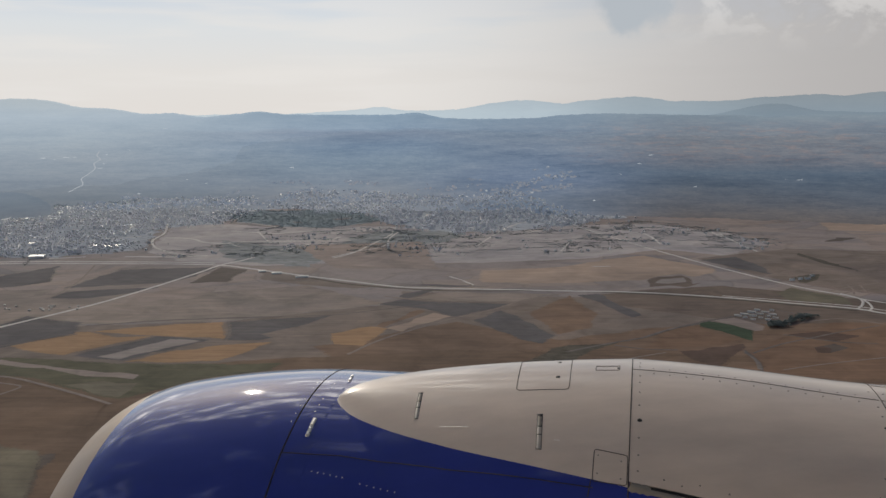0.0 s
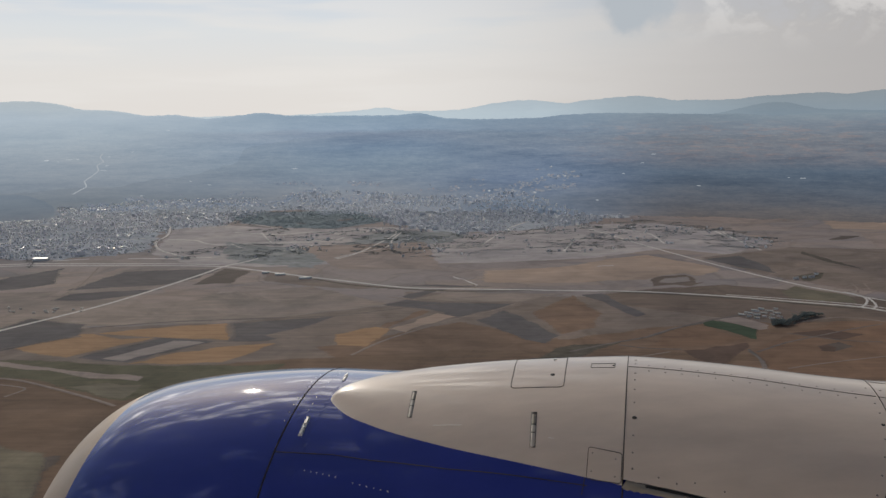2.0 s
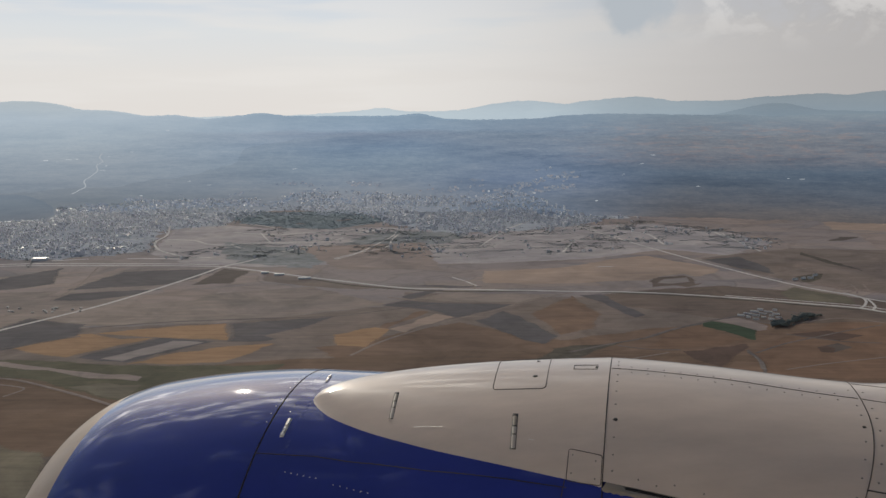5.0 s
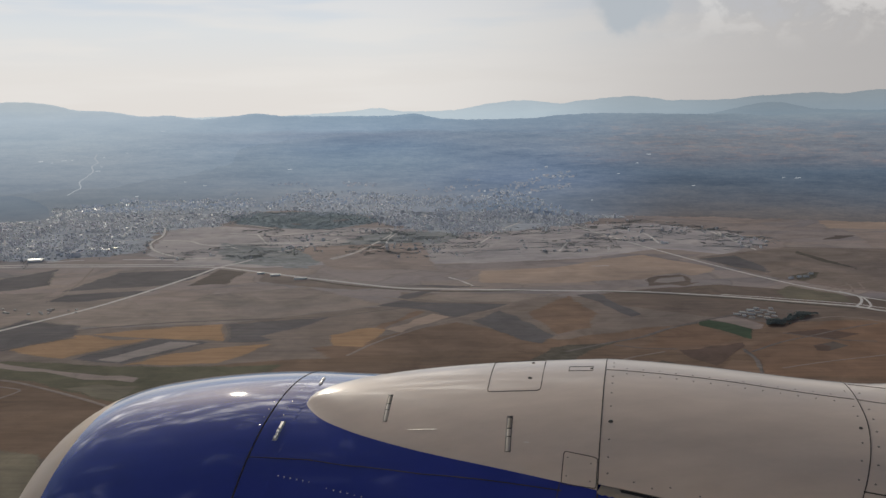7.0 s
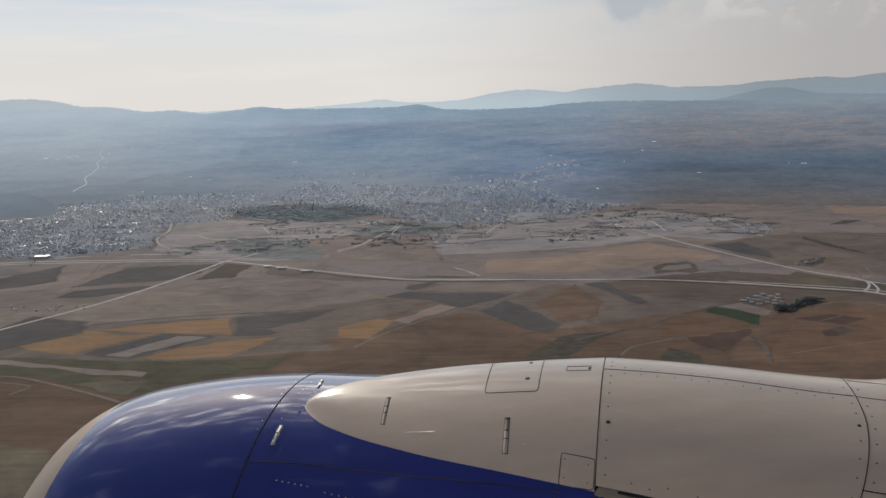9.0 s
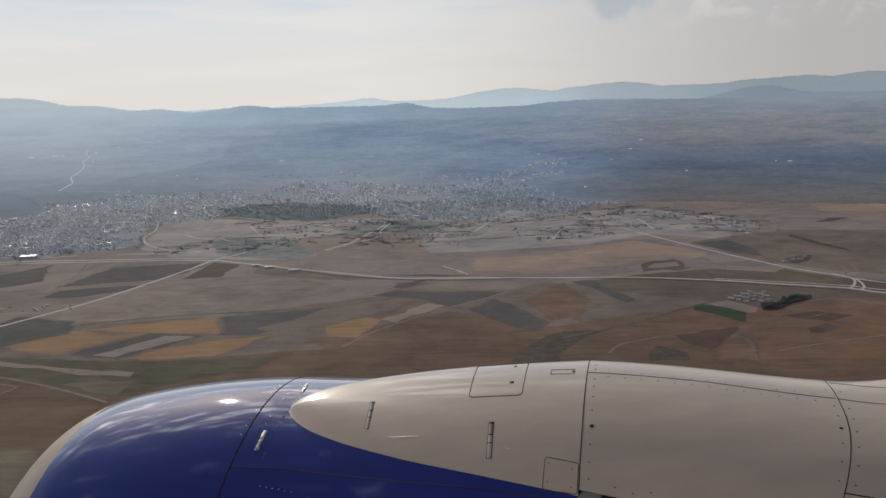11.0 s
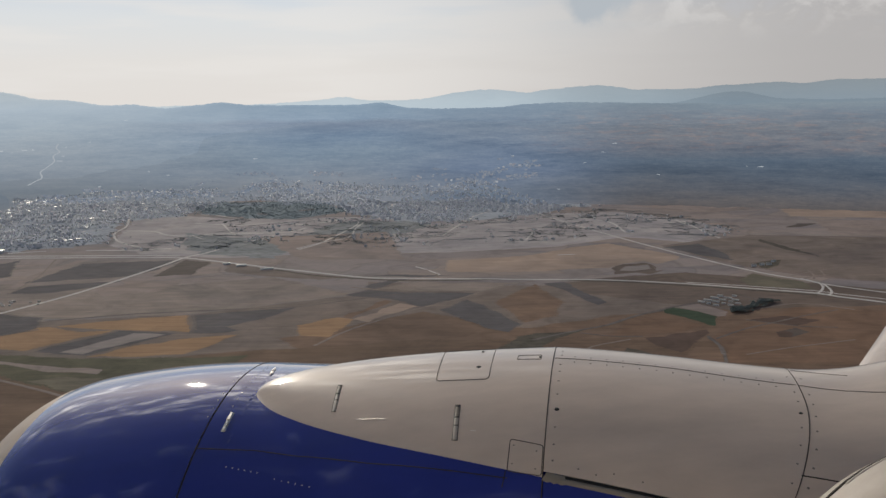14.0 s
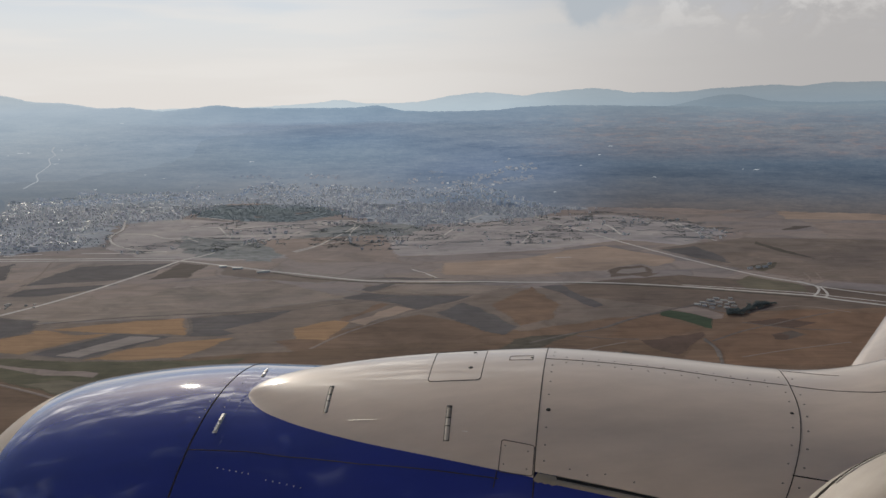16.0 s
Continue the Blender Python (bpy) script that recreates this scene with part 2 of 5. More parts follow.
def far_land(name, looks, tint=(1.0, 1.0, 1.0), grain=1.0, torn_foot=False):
    """Far wooded and farmed land: a glowing backdrop of distance, haze painted in. looks: bearing in degrees, then
    height angle and colour.
    """
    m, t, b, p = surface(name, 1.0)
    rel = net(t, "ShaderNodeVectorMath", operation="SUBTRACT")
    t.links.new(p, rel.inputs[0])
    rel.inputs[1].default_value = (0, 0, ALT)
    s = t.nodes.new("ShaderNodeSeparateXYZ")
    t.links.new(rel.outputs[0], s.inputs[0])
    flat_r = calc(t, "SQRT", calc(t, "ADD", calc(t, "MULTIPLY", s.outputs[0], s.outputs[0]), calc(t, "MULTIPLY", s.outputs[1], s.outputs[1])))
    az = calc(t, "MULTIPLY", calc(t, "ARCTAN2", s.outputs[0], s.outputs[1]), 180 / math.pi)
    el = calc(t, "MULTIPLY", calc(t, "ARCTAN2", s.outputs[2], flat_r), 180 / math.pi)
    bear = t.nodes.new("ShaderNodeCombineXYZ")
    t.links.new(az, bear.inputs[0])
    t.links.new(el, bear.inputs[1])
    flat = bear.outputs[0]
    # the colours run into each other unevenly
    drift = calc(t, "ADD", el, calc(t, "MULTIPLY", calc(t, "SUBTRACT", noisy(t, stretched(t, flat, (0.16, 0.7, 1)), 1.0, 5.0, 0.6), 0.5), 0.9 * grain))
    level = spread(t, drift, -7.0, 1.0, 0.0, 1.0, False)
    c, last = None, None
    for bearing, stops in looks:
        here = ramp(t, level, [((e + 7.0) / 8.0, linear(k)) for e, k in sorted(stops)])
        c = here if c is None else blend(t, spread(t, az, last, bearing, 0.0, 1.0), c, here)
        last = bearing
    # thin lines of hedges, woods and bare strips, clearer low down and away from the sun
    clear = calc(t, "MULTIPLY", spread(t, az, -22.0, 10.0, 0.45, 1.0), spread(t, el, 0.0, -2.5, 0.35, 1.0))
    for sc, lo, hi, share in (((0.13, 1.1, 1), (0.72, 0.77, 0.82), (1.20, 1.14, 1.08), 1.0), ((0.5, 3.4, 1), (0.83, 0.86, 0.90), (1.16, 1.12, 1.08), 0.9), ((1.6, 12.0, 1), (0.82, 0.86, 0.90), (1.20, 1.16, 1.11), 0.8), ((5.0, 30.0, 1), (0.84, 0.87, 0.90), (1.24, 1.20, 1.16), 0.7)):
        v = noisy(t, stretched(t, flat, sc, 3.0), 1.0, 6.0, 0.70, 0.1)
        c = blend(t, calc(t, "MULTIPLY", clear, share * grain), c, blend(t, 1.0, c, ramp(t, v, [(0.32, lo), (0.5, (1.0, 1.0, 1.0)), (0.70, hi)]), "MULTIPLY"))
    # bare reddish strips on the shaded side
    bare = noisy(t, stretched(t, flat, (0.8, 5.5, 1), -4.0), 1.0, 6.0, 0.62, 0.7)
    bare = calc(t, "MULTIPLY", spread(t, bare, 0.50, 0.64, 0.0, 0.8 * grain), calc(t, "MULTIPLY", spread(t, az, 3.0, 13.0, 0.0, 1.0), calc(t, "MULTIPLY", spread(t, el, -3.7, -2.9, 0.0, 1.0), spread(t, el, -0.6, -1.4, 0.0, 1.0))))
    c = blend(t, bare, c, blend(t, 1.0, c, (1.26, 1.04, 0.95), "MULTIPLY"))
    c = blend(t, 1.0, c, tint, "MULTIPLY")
    # the hazed colour glows by itself, over a faint base colour
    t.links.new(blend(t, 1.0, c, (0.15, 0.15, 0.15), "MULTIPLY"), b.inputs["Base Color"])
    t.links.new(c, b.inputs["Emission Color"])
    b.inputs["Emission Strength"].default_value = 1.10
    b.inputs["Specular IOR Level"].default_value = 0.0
    if torn_foot:
        margin = net(t, "ShaderNodeAttribute", attribute_name="border")
        torn = calc(t, "ADD", margin.outputs["Fac"], calc(t, "MULTIPLY", calc(t, "SUBTRACT", noisy(t, stretched(t, p, (1, 1, 0)), 0.02, 6.0, 0.75), 0.5), 2.4))
        gone, mix = t.nodes.new("ShaderNodeBsdfTransparent"), t.nodes.new("ShaderNodeMixShader")
        t.links.new(calc(t, "MULTIPLY", spread(t, torn, 0.45, 0.60, 0.0, 1.0), calc(t, "GREATER_THAN", margin.outputs["Fac"], 0.001)), mix.inputs[0])
        t.links.new(b.outputs[0], mix.inputs[1])
        t.links.new(gone.outputs[0], mix.inputs[2])
        t.links.new(mix.outputs[0], t.nodes["Material Output"].inputs[0])
    return m


def paint(name, colour, rough, vary=0.06, coat=0.0, metal=0.0):
    """Aircraft skin: gloss paint with faint waviness and grime."""
    m, t, b, p = surface(name, rough, metal)
    grime = noisy(t, stretched(t, p, (1.2, 3.5, 3.5), -11.6), 2.2, 7.0, 0.62)
    c = ramp(t, grime, [(0.3, tuple(x * (1 - vary) for x in colour)), (0.7, tuple(min(1, x * (1 + vary * 0.5)) for x in colour))])
    t.links.new(c, b.inputs["Base Color"])
    smear = noisy(t, stretched(t, p, (1.5, 9.0, 9.0), -11.6), 1.5, 4.0, 0.6)
    t.links.new(spread(t, smear, 0.3, 0.7, rough * 0.85, rough * 1.25), b.inputs["Roughness"])
    wave = net(t, "ShaderNodeBump", i_Strength=0.10, i_Distance=0.01)
    t.links.new(noisy(t, p, 3.0, 2.0), wave.inputs["Height"])
    t.links.new(wave.outputs[0], b.inputs["Normal"])
    b.inputs["Coat Weight"].default_value, b.inputs["Coat Roughness"].default_value = coat, 0.025
    return m


white = paint("white_gloss_paint", (0.640, 0.535, 0.444), 0.34, 0.13, 0.0)
gloss = white.node_tree.nodes["Principled BSDF"].inputs
gloss["Specular IOR Level"].default_value, gloss["Coat Weight"].default_value, gloss["Coat Roughness"].default_value = 0.02, 1.0, 0.06
# darker, rougher white that tones down the inboard edge
duller_white = paint("duller_white_paint", (0.375, 0.32, 0.265), 0.55, 0.16)
satin = paint("white_satin_paint", (0.86, 0.80, 0.72), 0.38, 0.06)
blue = paint("deep_blue_gloss_paint", (0.018, 0.028, 0.230), 0.032, 0.10, 1.0)
lip_metal = paint("bare_aluminium", (0.47, 0.375, 0.285), 0.42, 0.08, 0.0, 0.35)
seal = paint("dark_seam", (0.065, 0.057, 0.050), 0.9, 0.2)
seal.node_tree.nodes["Principled BSDF"].inputs["Specular IOR Level"].default_value = 0.05
rivet_mat = paint("rivet_metal", (0.23, 0.205, 0.18), 0.7, 0.1)
bright = paint("bright_metal", (0.72, 0.69, 0.64), 0.3, 0.05, 0.0, 0.7)
slot_mat = paint("slot_shadow", (0.02, 0.018, 0.016), 0.8, 0.2)
recess = paint("hinge_recess", (0.062, 0.053, 0.045), 0.7, 0.2)
hinge_pale = paint("pale_primer", (0.47, 0.42, 0.36), 0.5, 0.15)
worn = paint("worn_sealant", (0.30, 0.26, 0.21), 0.6, 0.35)
dark_inside = paint("inlet_liner", (0.12, 0.12, 0.125), 0.6, 0.1)


def random_tint(name, stops, rough=0.85, rnd="Random"):
    m, t, b, p = surface(name, rough)
    v = t.nodes.new("ShaderNodeObjectInfo").outputs["Random"] if rnd == "Random" else t.nodes.new("ShaderNodeNewGeometry").outputs["Random Per Island"]
    c = ramp(t, v, stops)
    c = blend(t, 0.35, c, ramp(t, noisy(t, p, 0.6, 4.0), [(0.3, (0.7, 0.7, 0.7)), (0.7, (1.2, 1.2, 1.2))]), "MULTIPLY")
    t.links.new(c, b.inputs["Base Color"])
    return m


# wall and roof colours lean to blue-grey, with the town's haze mixed in
WALL_STOPS = [(0.0, (0.66, 0.65, 0.66)), (0.35, (0.60, 0.61, 0.64)), (0.7, (0.74, 0.73, 0.73)), (1.0, (0.86, 0.85, 0.84))]
HAZED_ROOF_STOPS = [(0.0, (0.37, 0.39, 0.435)), (0.4, (0.43, 0.43, 0.47)), (0.75, (0.41, 0.45, 0.51)), (0.90, (0.40, 0.37, 0.37)), (0.94, (0.74, 0.74, 0.74)), (1.0, (0.82, 0.82, 0.80))]
wall_mat, roof_mat = random_tint("plastered_walls", WALL_STOPS), random_tint("hazed_tiled_roofs", HAZED_ROOF_STOPS)
town_walls, town_roofs = random_tint("town_walls", [(v, tuple(min(0.95, 1.12 * x) for x in c)) for v, c in WALL_STOPS], 0.85, "Island"), random_tint("town_roofs", HAZED_ROOF_STOPS, 0.7, "Island")
shed_roof = random_tint("weathered_sheet_roof", [(0.0, (0.40, 0.37, 0.34)), (1.0, (0.58, 0.55, 0.51))], 0.6)
sheet_roof = random_tint("sheet_metal_roof", [(0.0, (0.70, 0.68, 0.62)), (1.0, (0.90, 0.86, 0.76))], 0.45)


def far_glow(name, stops, strength=1.05):
    """Small pale things on the hazy slopes, part of the distance: haze and sunlight painted in as glow."""
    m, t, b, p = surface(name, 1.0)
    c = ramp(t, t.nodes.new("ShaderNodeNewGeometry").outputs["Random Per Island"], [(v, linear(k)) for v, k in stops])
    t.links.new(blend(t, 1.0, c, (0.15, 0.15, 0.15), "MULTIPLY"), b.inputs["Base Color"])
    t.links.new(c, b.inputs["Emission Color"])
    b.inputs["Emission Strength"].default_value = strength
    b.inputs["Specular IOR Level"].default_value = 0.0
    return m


hill_walls = far_glow("glowing_hazy_walls", [(0.0, (106, 118, 134)), (0.4, (118, 126, 138)), (0.8, (130, 135, 143)), (0.96, (128, 127, 134)), (1.0, (175, 180, 184))])
hill_roofs = far_glow("glowing_hazy_roofs", [(0.0, (98, 110, 126)), (0.5, (112, 119, 131)), (0.92, (124, 124, 131)), (1.0, (185, 190, 192))])
far_white = far_glow("glowing_white_walls", [(0.0, (168, 176, 182)), (1.0, (198, 202, 204))])
far_road = far_glow("glowing_pale_road", [(0.0, (160, 166, 172)), (1.0, (166, 172, 177))])


def lit_through(m, share=0.6):
    """Leaves let light through from behind."""
    t = m.node_tree
    b = t.nodes["Principled BSDF"]
    glow_leaf, mix = t.nodes.new("ShaderNodeBsdfTranslucent"), t.nodes.new("ShaderNodeMixShader")
    t.links.new(b.inputs["Base Color"].links[0].from_socket, glow_leaf.inputs["Color"])
    mix.inputs[0].default_value = share
    t.links.new(b.outputs[0], mix.inputs[1])
    t.links.new(glow_leaf.outputs[0], mix.inputs[2])
    t.links.new(mix.outputs[0], t.nodes["Material Output"].inputs[0])
    return m


# leaves paled and blued: the haze is put into their colour
leaf_mat = random_tint("hazed_foliage", [(0.0, (0.275, 0.330, 0.352)), (0.5, (0.320, 0.368, 0.385)), (1.0, (0.375, 0.405, 0.412))], 0.9, "Island")
lit_through(leaf_mat, 0.6)
orchard_leaf = lit_through(random_tint("orchard_leaves", [(0.0, (0.150, 0.168, 0.165)), (1.0, (0.225, 0.238, 0.228))], 0.9, "Island"), 0.15)
# farm trees, lightened by haze in the leaf colour
farm_leaf = lit_through(random_tint("hazed_shelter_belt_leaves", [(0.0, (0.190, 0.225, 0.215)), (1.0, (0.260, 0.290, 0.270))], 0.9, "Island"), 0.45)
# park trees look teal because haze is painted into the leaf colour
park_leaf = lit_through(random_tint("hazed_park_leaves", [(0.0, (0.250, 0.322, 0.350)), (1.0, (0.295, 0.362, 0.385))], 0.9, "Island"), 0.5)
bark = random_tint("bark", [(0.0, (0.1, 0.08, 0.06)), (1.0, (0.14, 0.11, 0.08))])


# ---- building helpers ----
def part(name, bm, material, parent=None, label="", smooth=True):
    """Links a bmesh as one mesh object under a thing or a part."""
    me = bpy.data.meshes.new(name)
    bm.to_mesh(me)
    bm.free()
    me.materials.append(material)
    if smooth:
        me.shade_smooth()
    ob = new(name, me)
    if parent:
        ob.parent = parent
    return tagged(ob, label)


def sheet(rows, closed=False):
    """A bmesh of quads through rows of points."""
    bm = bmesh.new()
    vs = [[bm.verts.new(p) for p in r] for r in rows]
    for a, b in zip(vs, vs[1:]):
        n = len(a)
        for k in range(n if closed else n - 1):
            bm.faces.new((a[k], a[(k + 1) % n], b[(k + 1) % n], b[k]))
    return bm


def smoothstep(a, b, x):
    t = min(1, max(0, (x - a) / (b - a)))
    return t * t * (3 - 2 * t)


def noise1(x, seed=0.0):
    return noise.noise(Vector((x, seed, 0.37)))


# ---- the plain ----
def ring_radius(k, n, r0, r1, power=1.6):
    return r0 + (r1 - r0) * (k / n) ** power


bm = bmesh.new()
rings = []
for k in range(41):
    r = ring_radius(k, 40, 20, 4985)
    rings.append([(r * math.sin(a), r * math.cos(a), 0) for a in (radians(3 * j) for j in range(120))])
bm = sheet(rings, True)
mid = bm.verts.new((0, 0, 0))
bm.verts.ensure_lookup_table()
for j in range(120):
    bm.faces.new((bm.verts[j], bm.verts[(j + 1) % 120], mid))
bmesh.ops.recalc_face_normals(bm, faces=bm.faces)
ground = part("ground", bm, plain_ground(), None, "dry brown plain of patchwork fields reaching the hills", False)
tagged(ground, category="ground", kind="structure")


# ---- hills and mountains ----
def crest(az, knots, seed, rough=0.05):
    """Angle of the skyline, in degrees, at an azimuth."""
    xs, ys = [k[0] for k in knots], [k[1] for k in knots]
    smooth = sum(np.interp(az + d, xs, ys) for d in (-0.3, -0.15, 0.0, 0.15, 0.3)) / 5
    return smooth + rough * (0.6 * noise1(az * 0.9, seed) + 0.4 * noise1(az * 2.7, seed + 4)) + (0.026 * noise1(az * 8.0, seed + 9) + 0.013 * noise1(az * 21.0, seed + 2) if rough < 0.1 else 0.0)


HILLS = [(-60, 0.2), (-27, 0.42), (-24, 0.50), (-22.4, 0.40), (-21.0, 0.0), (-19.4, -0.05), (-17.5, -0.36), (-16, -0.30), (-14.2, -0.56), (-11, -0.22), (-9.6, -0.40), (-3.3, -0.44), (-1.8, -0.28), (-0.3, -0.64), (1.7, -0.70), (5.1, -0.66), (6.8, -0.46), (10, -0.37), (14.8, -0.47), (24.3, -0.43), (60, -0.3)]
RANGE = [(-60, -0.3), (-25, -0.5), (-9.3, -0.39), (-6.7, -0.23), (-5, -0.12), (-4, 0.06), (-2.6, -0.19), (-0.3, -0.19), (1.7, 0.04), (2.7, 0.23), (3.8, 0.38), (5.1, 0.39), (6.8, 0.19), (8.1, 0.35), (11, 0.62), (13.2, 0.35), (15.8, 0.32), (17.9, 0.53), (20.9, 0.69), (22.3, 0.62), (24.2, 0.83), (30, 0.7), (60, 0.4)]
HUMP = [(-60, -2.5), (8, -1.5), (12, -0.9), (13.5, -0.66), (15.5, -0.44), (17.0, -0.10), (18.2, 0.16), (19.3, 0.19), (20.4, -0.10), (21.2, -0.22), (24, -0.30), (27, -0.2), (60, -1.5)]
SKIRT = [(-60, -3.6), (-25, -3.5), (-16.5, -3.05), (-13.3, -2.5), (-10.7, -2.02), (-9.0, -1.75), (-7.4, -1.55), (-6.0, -1.42), (-4.0, -1.3), (-2.0, -1.26), (0.1, -1.3), (3.4, -1.45), (6.8, -1.55), (12, -1.7), (18, -1.6), (25, -1.5), (60, -1.2)]
SPUR = [(-60, -4.2), (-27, -4.5), (-25.6, -4.55), (-24.2, -4.63), (-23.2, -5.0), (-22.2, -5.9), (-20, -7.5), (60, -7.5)]


class Upland:
    """A belt of rising land from r0 to its crest at r1."""

    def __init__(self, knots, r0, r1, seed, rough, power, fold, sag=0.0):
        self.knots, self.r0, self.r1, self.seed, self.rough, self.power, self.fold, self.sag = knots, r0, r1, seed, rough, power, fold, sag

    def foot(self, az):
        """Where the rise begins, uneven; the lower slopes begin nearer on the sunward side."""
        uneven = 40 * noise1(az * 0.5, self.seed) + 22 * noise1(az * 2.6, self.seed)
        return self.r0 + (uneven if self.r0 < 4000 else 0)

    def gentle(self, az):
        return self.power + self.sag * smoothstep(8, -2, az)

    def height(self, x, y):
        az, r = math.degrees(math.atan2(x, y)), math.hypot(x, y)
        r0, r1 = self.foot(az), self.r1
        f = min(1.0, max(0.0, (r - r0) / (r1 - r0)))
        top = ALT + r1 * math.tan(radians(crest(az, self.knots, self.seed, self.rough)))
        n = noise.noise(Vector((x * 0.004, y * 0.004, self.seed))) + 0.5 * noise.noise(Vector((x * 0.012, y * 0.012, self.seed)))
        return max(-1.0, top * f ** self.gentle(az) + math.sin(math.pi * f) * self.fold * n)

    def build(self, name, label, mat, span=58.0, n=900):
        rows = []
        for k in range(n + 1):
            az = -span + 2 * span * k / n
            a, r0, r1 = radians(az), self.foot(az), self.r1
            way_out = Vector((math.sin(a), math.cos(a), 0))
            line = []
            for j in range(27):
                r = r0 + (r1 - r0) * min(j, 24) / 24
                p = way_out * r
                z = self.height(p.x, p.y)
                if j > 24:
                    p, z = way_out * (r + (j - 24) * 6), z - 60 * (j - 24)
                line.append((p.x, p.y, z))
            rows.append(line)
        ob = tagged(part(name, sheet(rows), mat, None, label), category="hills", kind="structure")
        # a torn lower margin where slope and plain run into each other
        rim = ob.data.attributes.new("border", "FLOAT", "POINT")
        rim.data.foreach_set("value", [(0.0 if j > 4 else (1 - j / 4) * smoothstep(9, 4, -span + 2 * span * k / n)) if self.sag else 0.0 for k in range(n + 1) for j in range(27)])
        return ob


# how the land looks from far up, haze painted in: bearing, then height angle and colour, paler towards the sun
HAZED_LOOKS = [
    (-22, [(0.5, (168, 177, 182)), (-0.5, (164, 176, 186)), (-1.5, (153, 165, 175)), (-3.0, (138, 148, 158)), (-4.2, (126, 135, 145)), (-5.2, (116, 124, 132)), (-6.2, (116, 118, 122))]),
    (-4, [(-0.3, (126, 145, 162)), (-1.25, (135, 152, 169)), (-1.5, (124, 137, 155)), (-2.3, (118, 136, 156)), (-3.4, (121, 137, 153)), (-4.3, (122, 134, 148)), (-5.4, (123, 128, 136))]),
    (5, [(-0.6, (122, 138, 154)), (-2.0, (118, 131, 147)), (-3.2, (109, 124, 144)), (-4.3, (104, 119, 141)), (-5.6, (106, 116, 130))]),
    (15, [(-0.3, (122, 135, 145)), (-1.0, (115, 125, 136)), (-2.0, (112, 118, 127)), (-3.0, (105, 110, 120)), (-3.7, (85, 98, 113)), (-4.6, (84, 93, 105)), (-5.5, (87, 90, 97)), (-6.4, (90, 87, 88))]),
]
# mountain colours with the distance haze already in them
PALE_HAZE = [(-6, [(-0.4, (182, 193, 199)), (0.5, (184, 193, 198))]), (5, [(-0.4, (169, 182, 190)), (0.5, (166, 177, 184))]), (12, [(-0.4, (145, 158, 167)), (0.6, (147, 158, 165))]), (20, [(-0.4, (130, 143, 153)), (0.8, (132, 141, 147))])]
slope_mat = far_land("hazy_lower_slopes", HAZED_LOOKS, (0.92, 0.92, 0.92), torn_foot=True)
land_mat = far_land("hazy_hillside", HAZED_LOOKS)
spur_mat = far_land("hazy_spur", HAZED_LOOKS, (0.80, 0.84, 0.88), 0.7)
hump_mat = far_land("hazy_hump", PALE_HAZE, (0.84, 0.86, 0.88), 0.4)
range_mat = far_land("haze_painted_mountains", PALE_HAZE, grain=0.3)
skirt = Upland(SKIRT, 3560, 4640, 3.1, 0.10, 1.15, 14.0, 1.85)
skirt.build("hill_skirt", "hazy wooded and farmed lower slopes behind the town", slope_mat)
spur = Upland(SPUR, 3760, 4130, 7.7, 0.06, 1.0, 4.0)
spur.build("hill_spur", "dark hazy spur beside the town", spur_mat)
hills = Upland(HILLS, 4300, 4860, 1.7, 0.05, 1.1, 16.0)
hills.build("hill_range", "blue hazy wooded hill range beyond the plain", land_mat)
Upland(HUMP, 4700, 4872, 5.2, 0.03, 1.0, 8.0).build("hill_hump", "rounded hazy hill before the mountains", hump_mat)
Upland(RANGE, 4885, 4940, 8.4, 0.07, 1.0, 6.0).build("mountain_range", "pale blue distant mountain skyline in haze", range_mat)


# ---- fields and roads ----
TOWN = [(-1699, 3279), (-1639, 3687), (-1548, 4310), (-949, 4173), (-746, 3656), (-800, 3244), (-954, 3170), (-862, 2663), (-1070, 2521), (-1326, 2542)]
CENTRE = [(-855, 3968), (-447, 4153), (-1, 4166), (473, 3973), (643, 3724), (664, 3483), (490, 3292), (298, 3125), (-2, 3014), (-196, 3241), (-358, 3728), (-747, 3778)]
WORKS = [(-1616, 3397), (-1648, 3708), (-1499, 4101), (-1392, 4039), (-1323, 3768), (-1452, 3552), (-1542, 3324)]
PARK = [(-893, 3674), (-777, 3700), (-358, 3728), (-220, 3374), (-382, 3169), (-537, 3185), (-752, 3334)]
OUTSKIRTS = [(-668, 3169), (-192, 3178), (52, 2981), (379, 3177), (703, 3370), (929, 3116), (1015, 2832), (832, 2576), (662, 2769), (308, 2581), (90, 2550), (-94, 2536), (-384, 2642), (-491, 2531), (-765, 2525), (-844, 2683), (-558, 2886)]
SHED_BIG = [(-1105, 2524)]
STATION = [(-455, 2300), (-415, 2273), (-346, 2222)]
FARM = [(562, 1800), (571, 1784), (581, 1769), (579, 1814), (590, 1798), (600, 1782), (609, 1767), (598, 1831), (609, 1815), (619, 1796), (615, 1849), (625, 1832), (633, 1811), (643, 1847), (628, 1781)]
YARD = [(802, 2178), (826, 2191), (845, 2197), (870, 2234)]
TREES = [(594, 1701), (609, 1723), (618, 1718), (641, 1741), (664, 1763), (687, 1787), (698, 1791)]
HUTS = [(-885, 1878), (-838, 1875), (-785, 1872), (-775, 1861)]

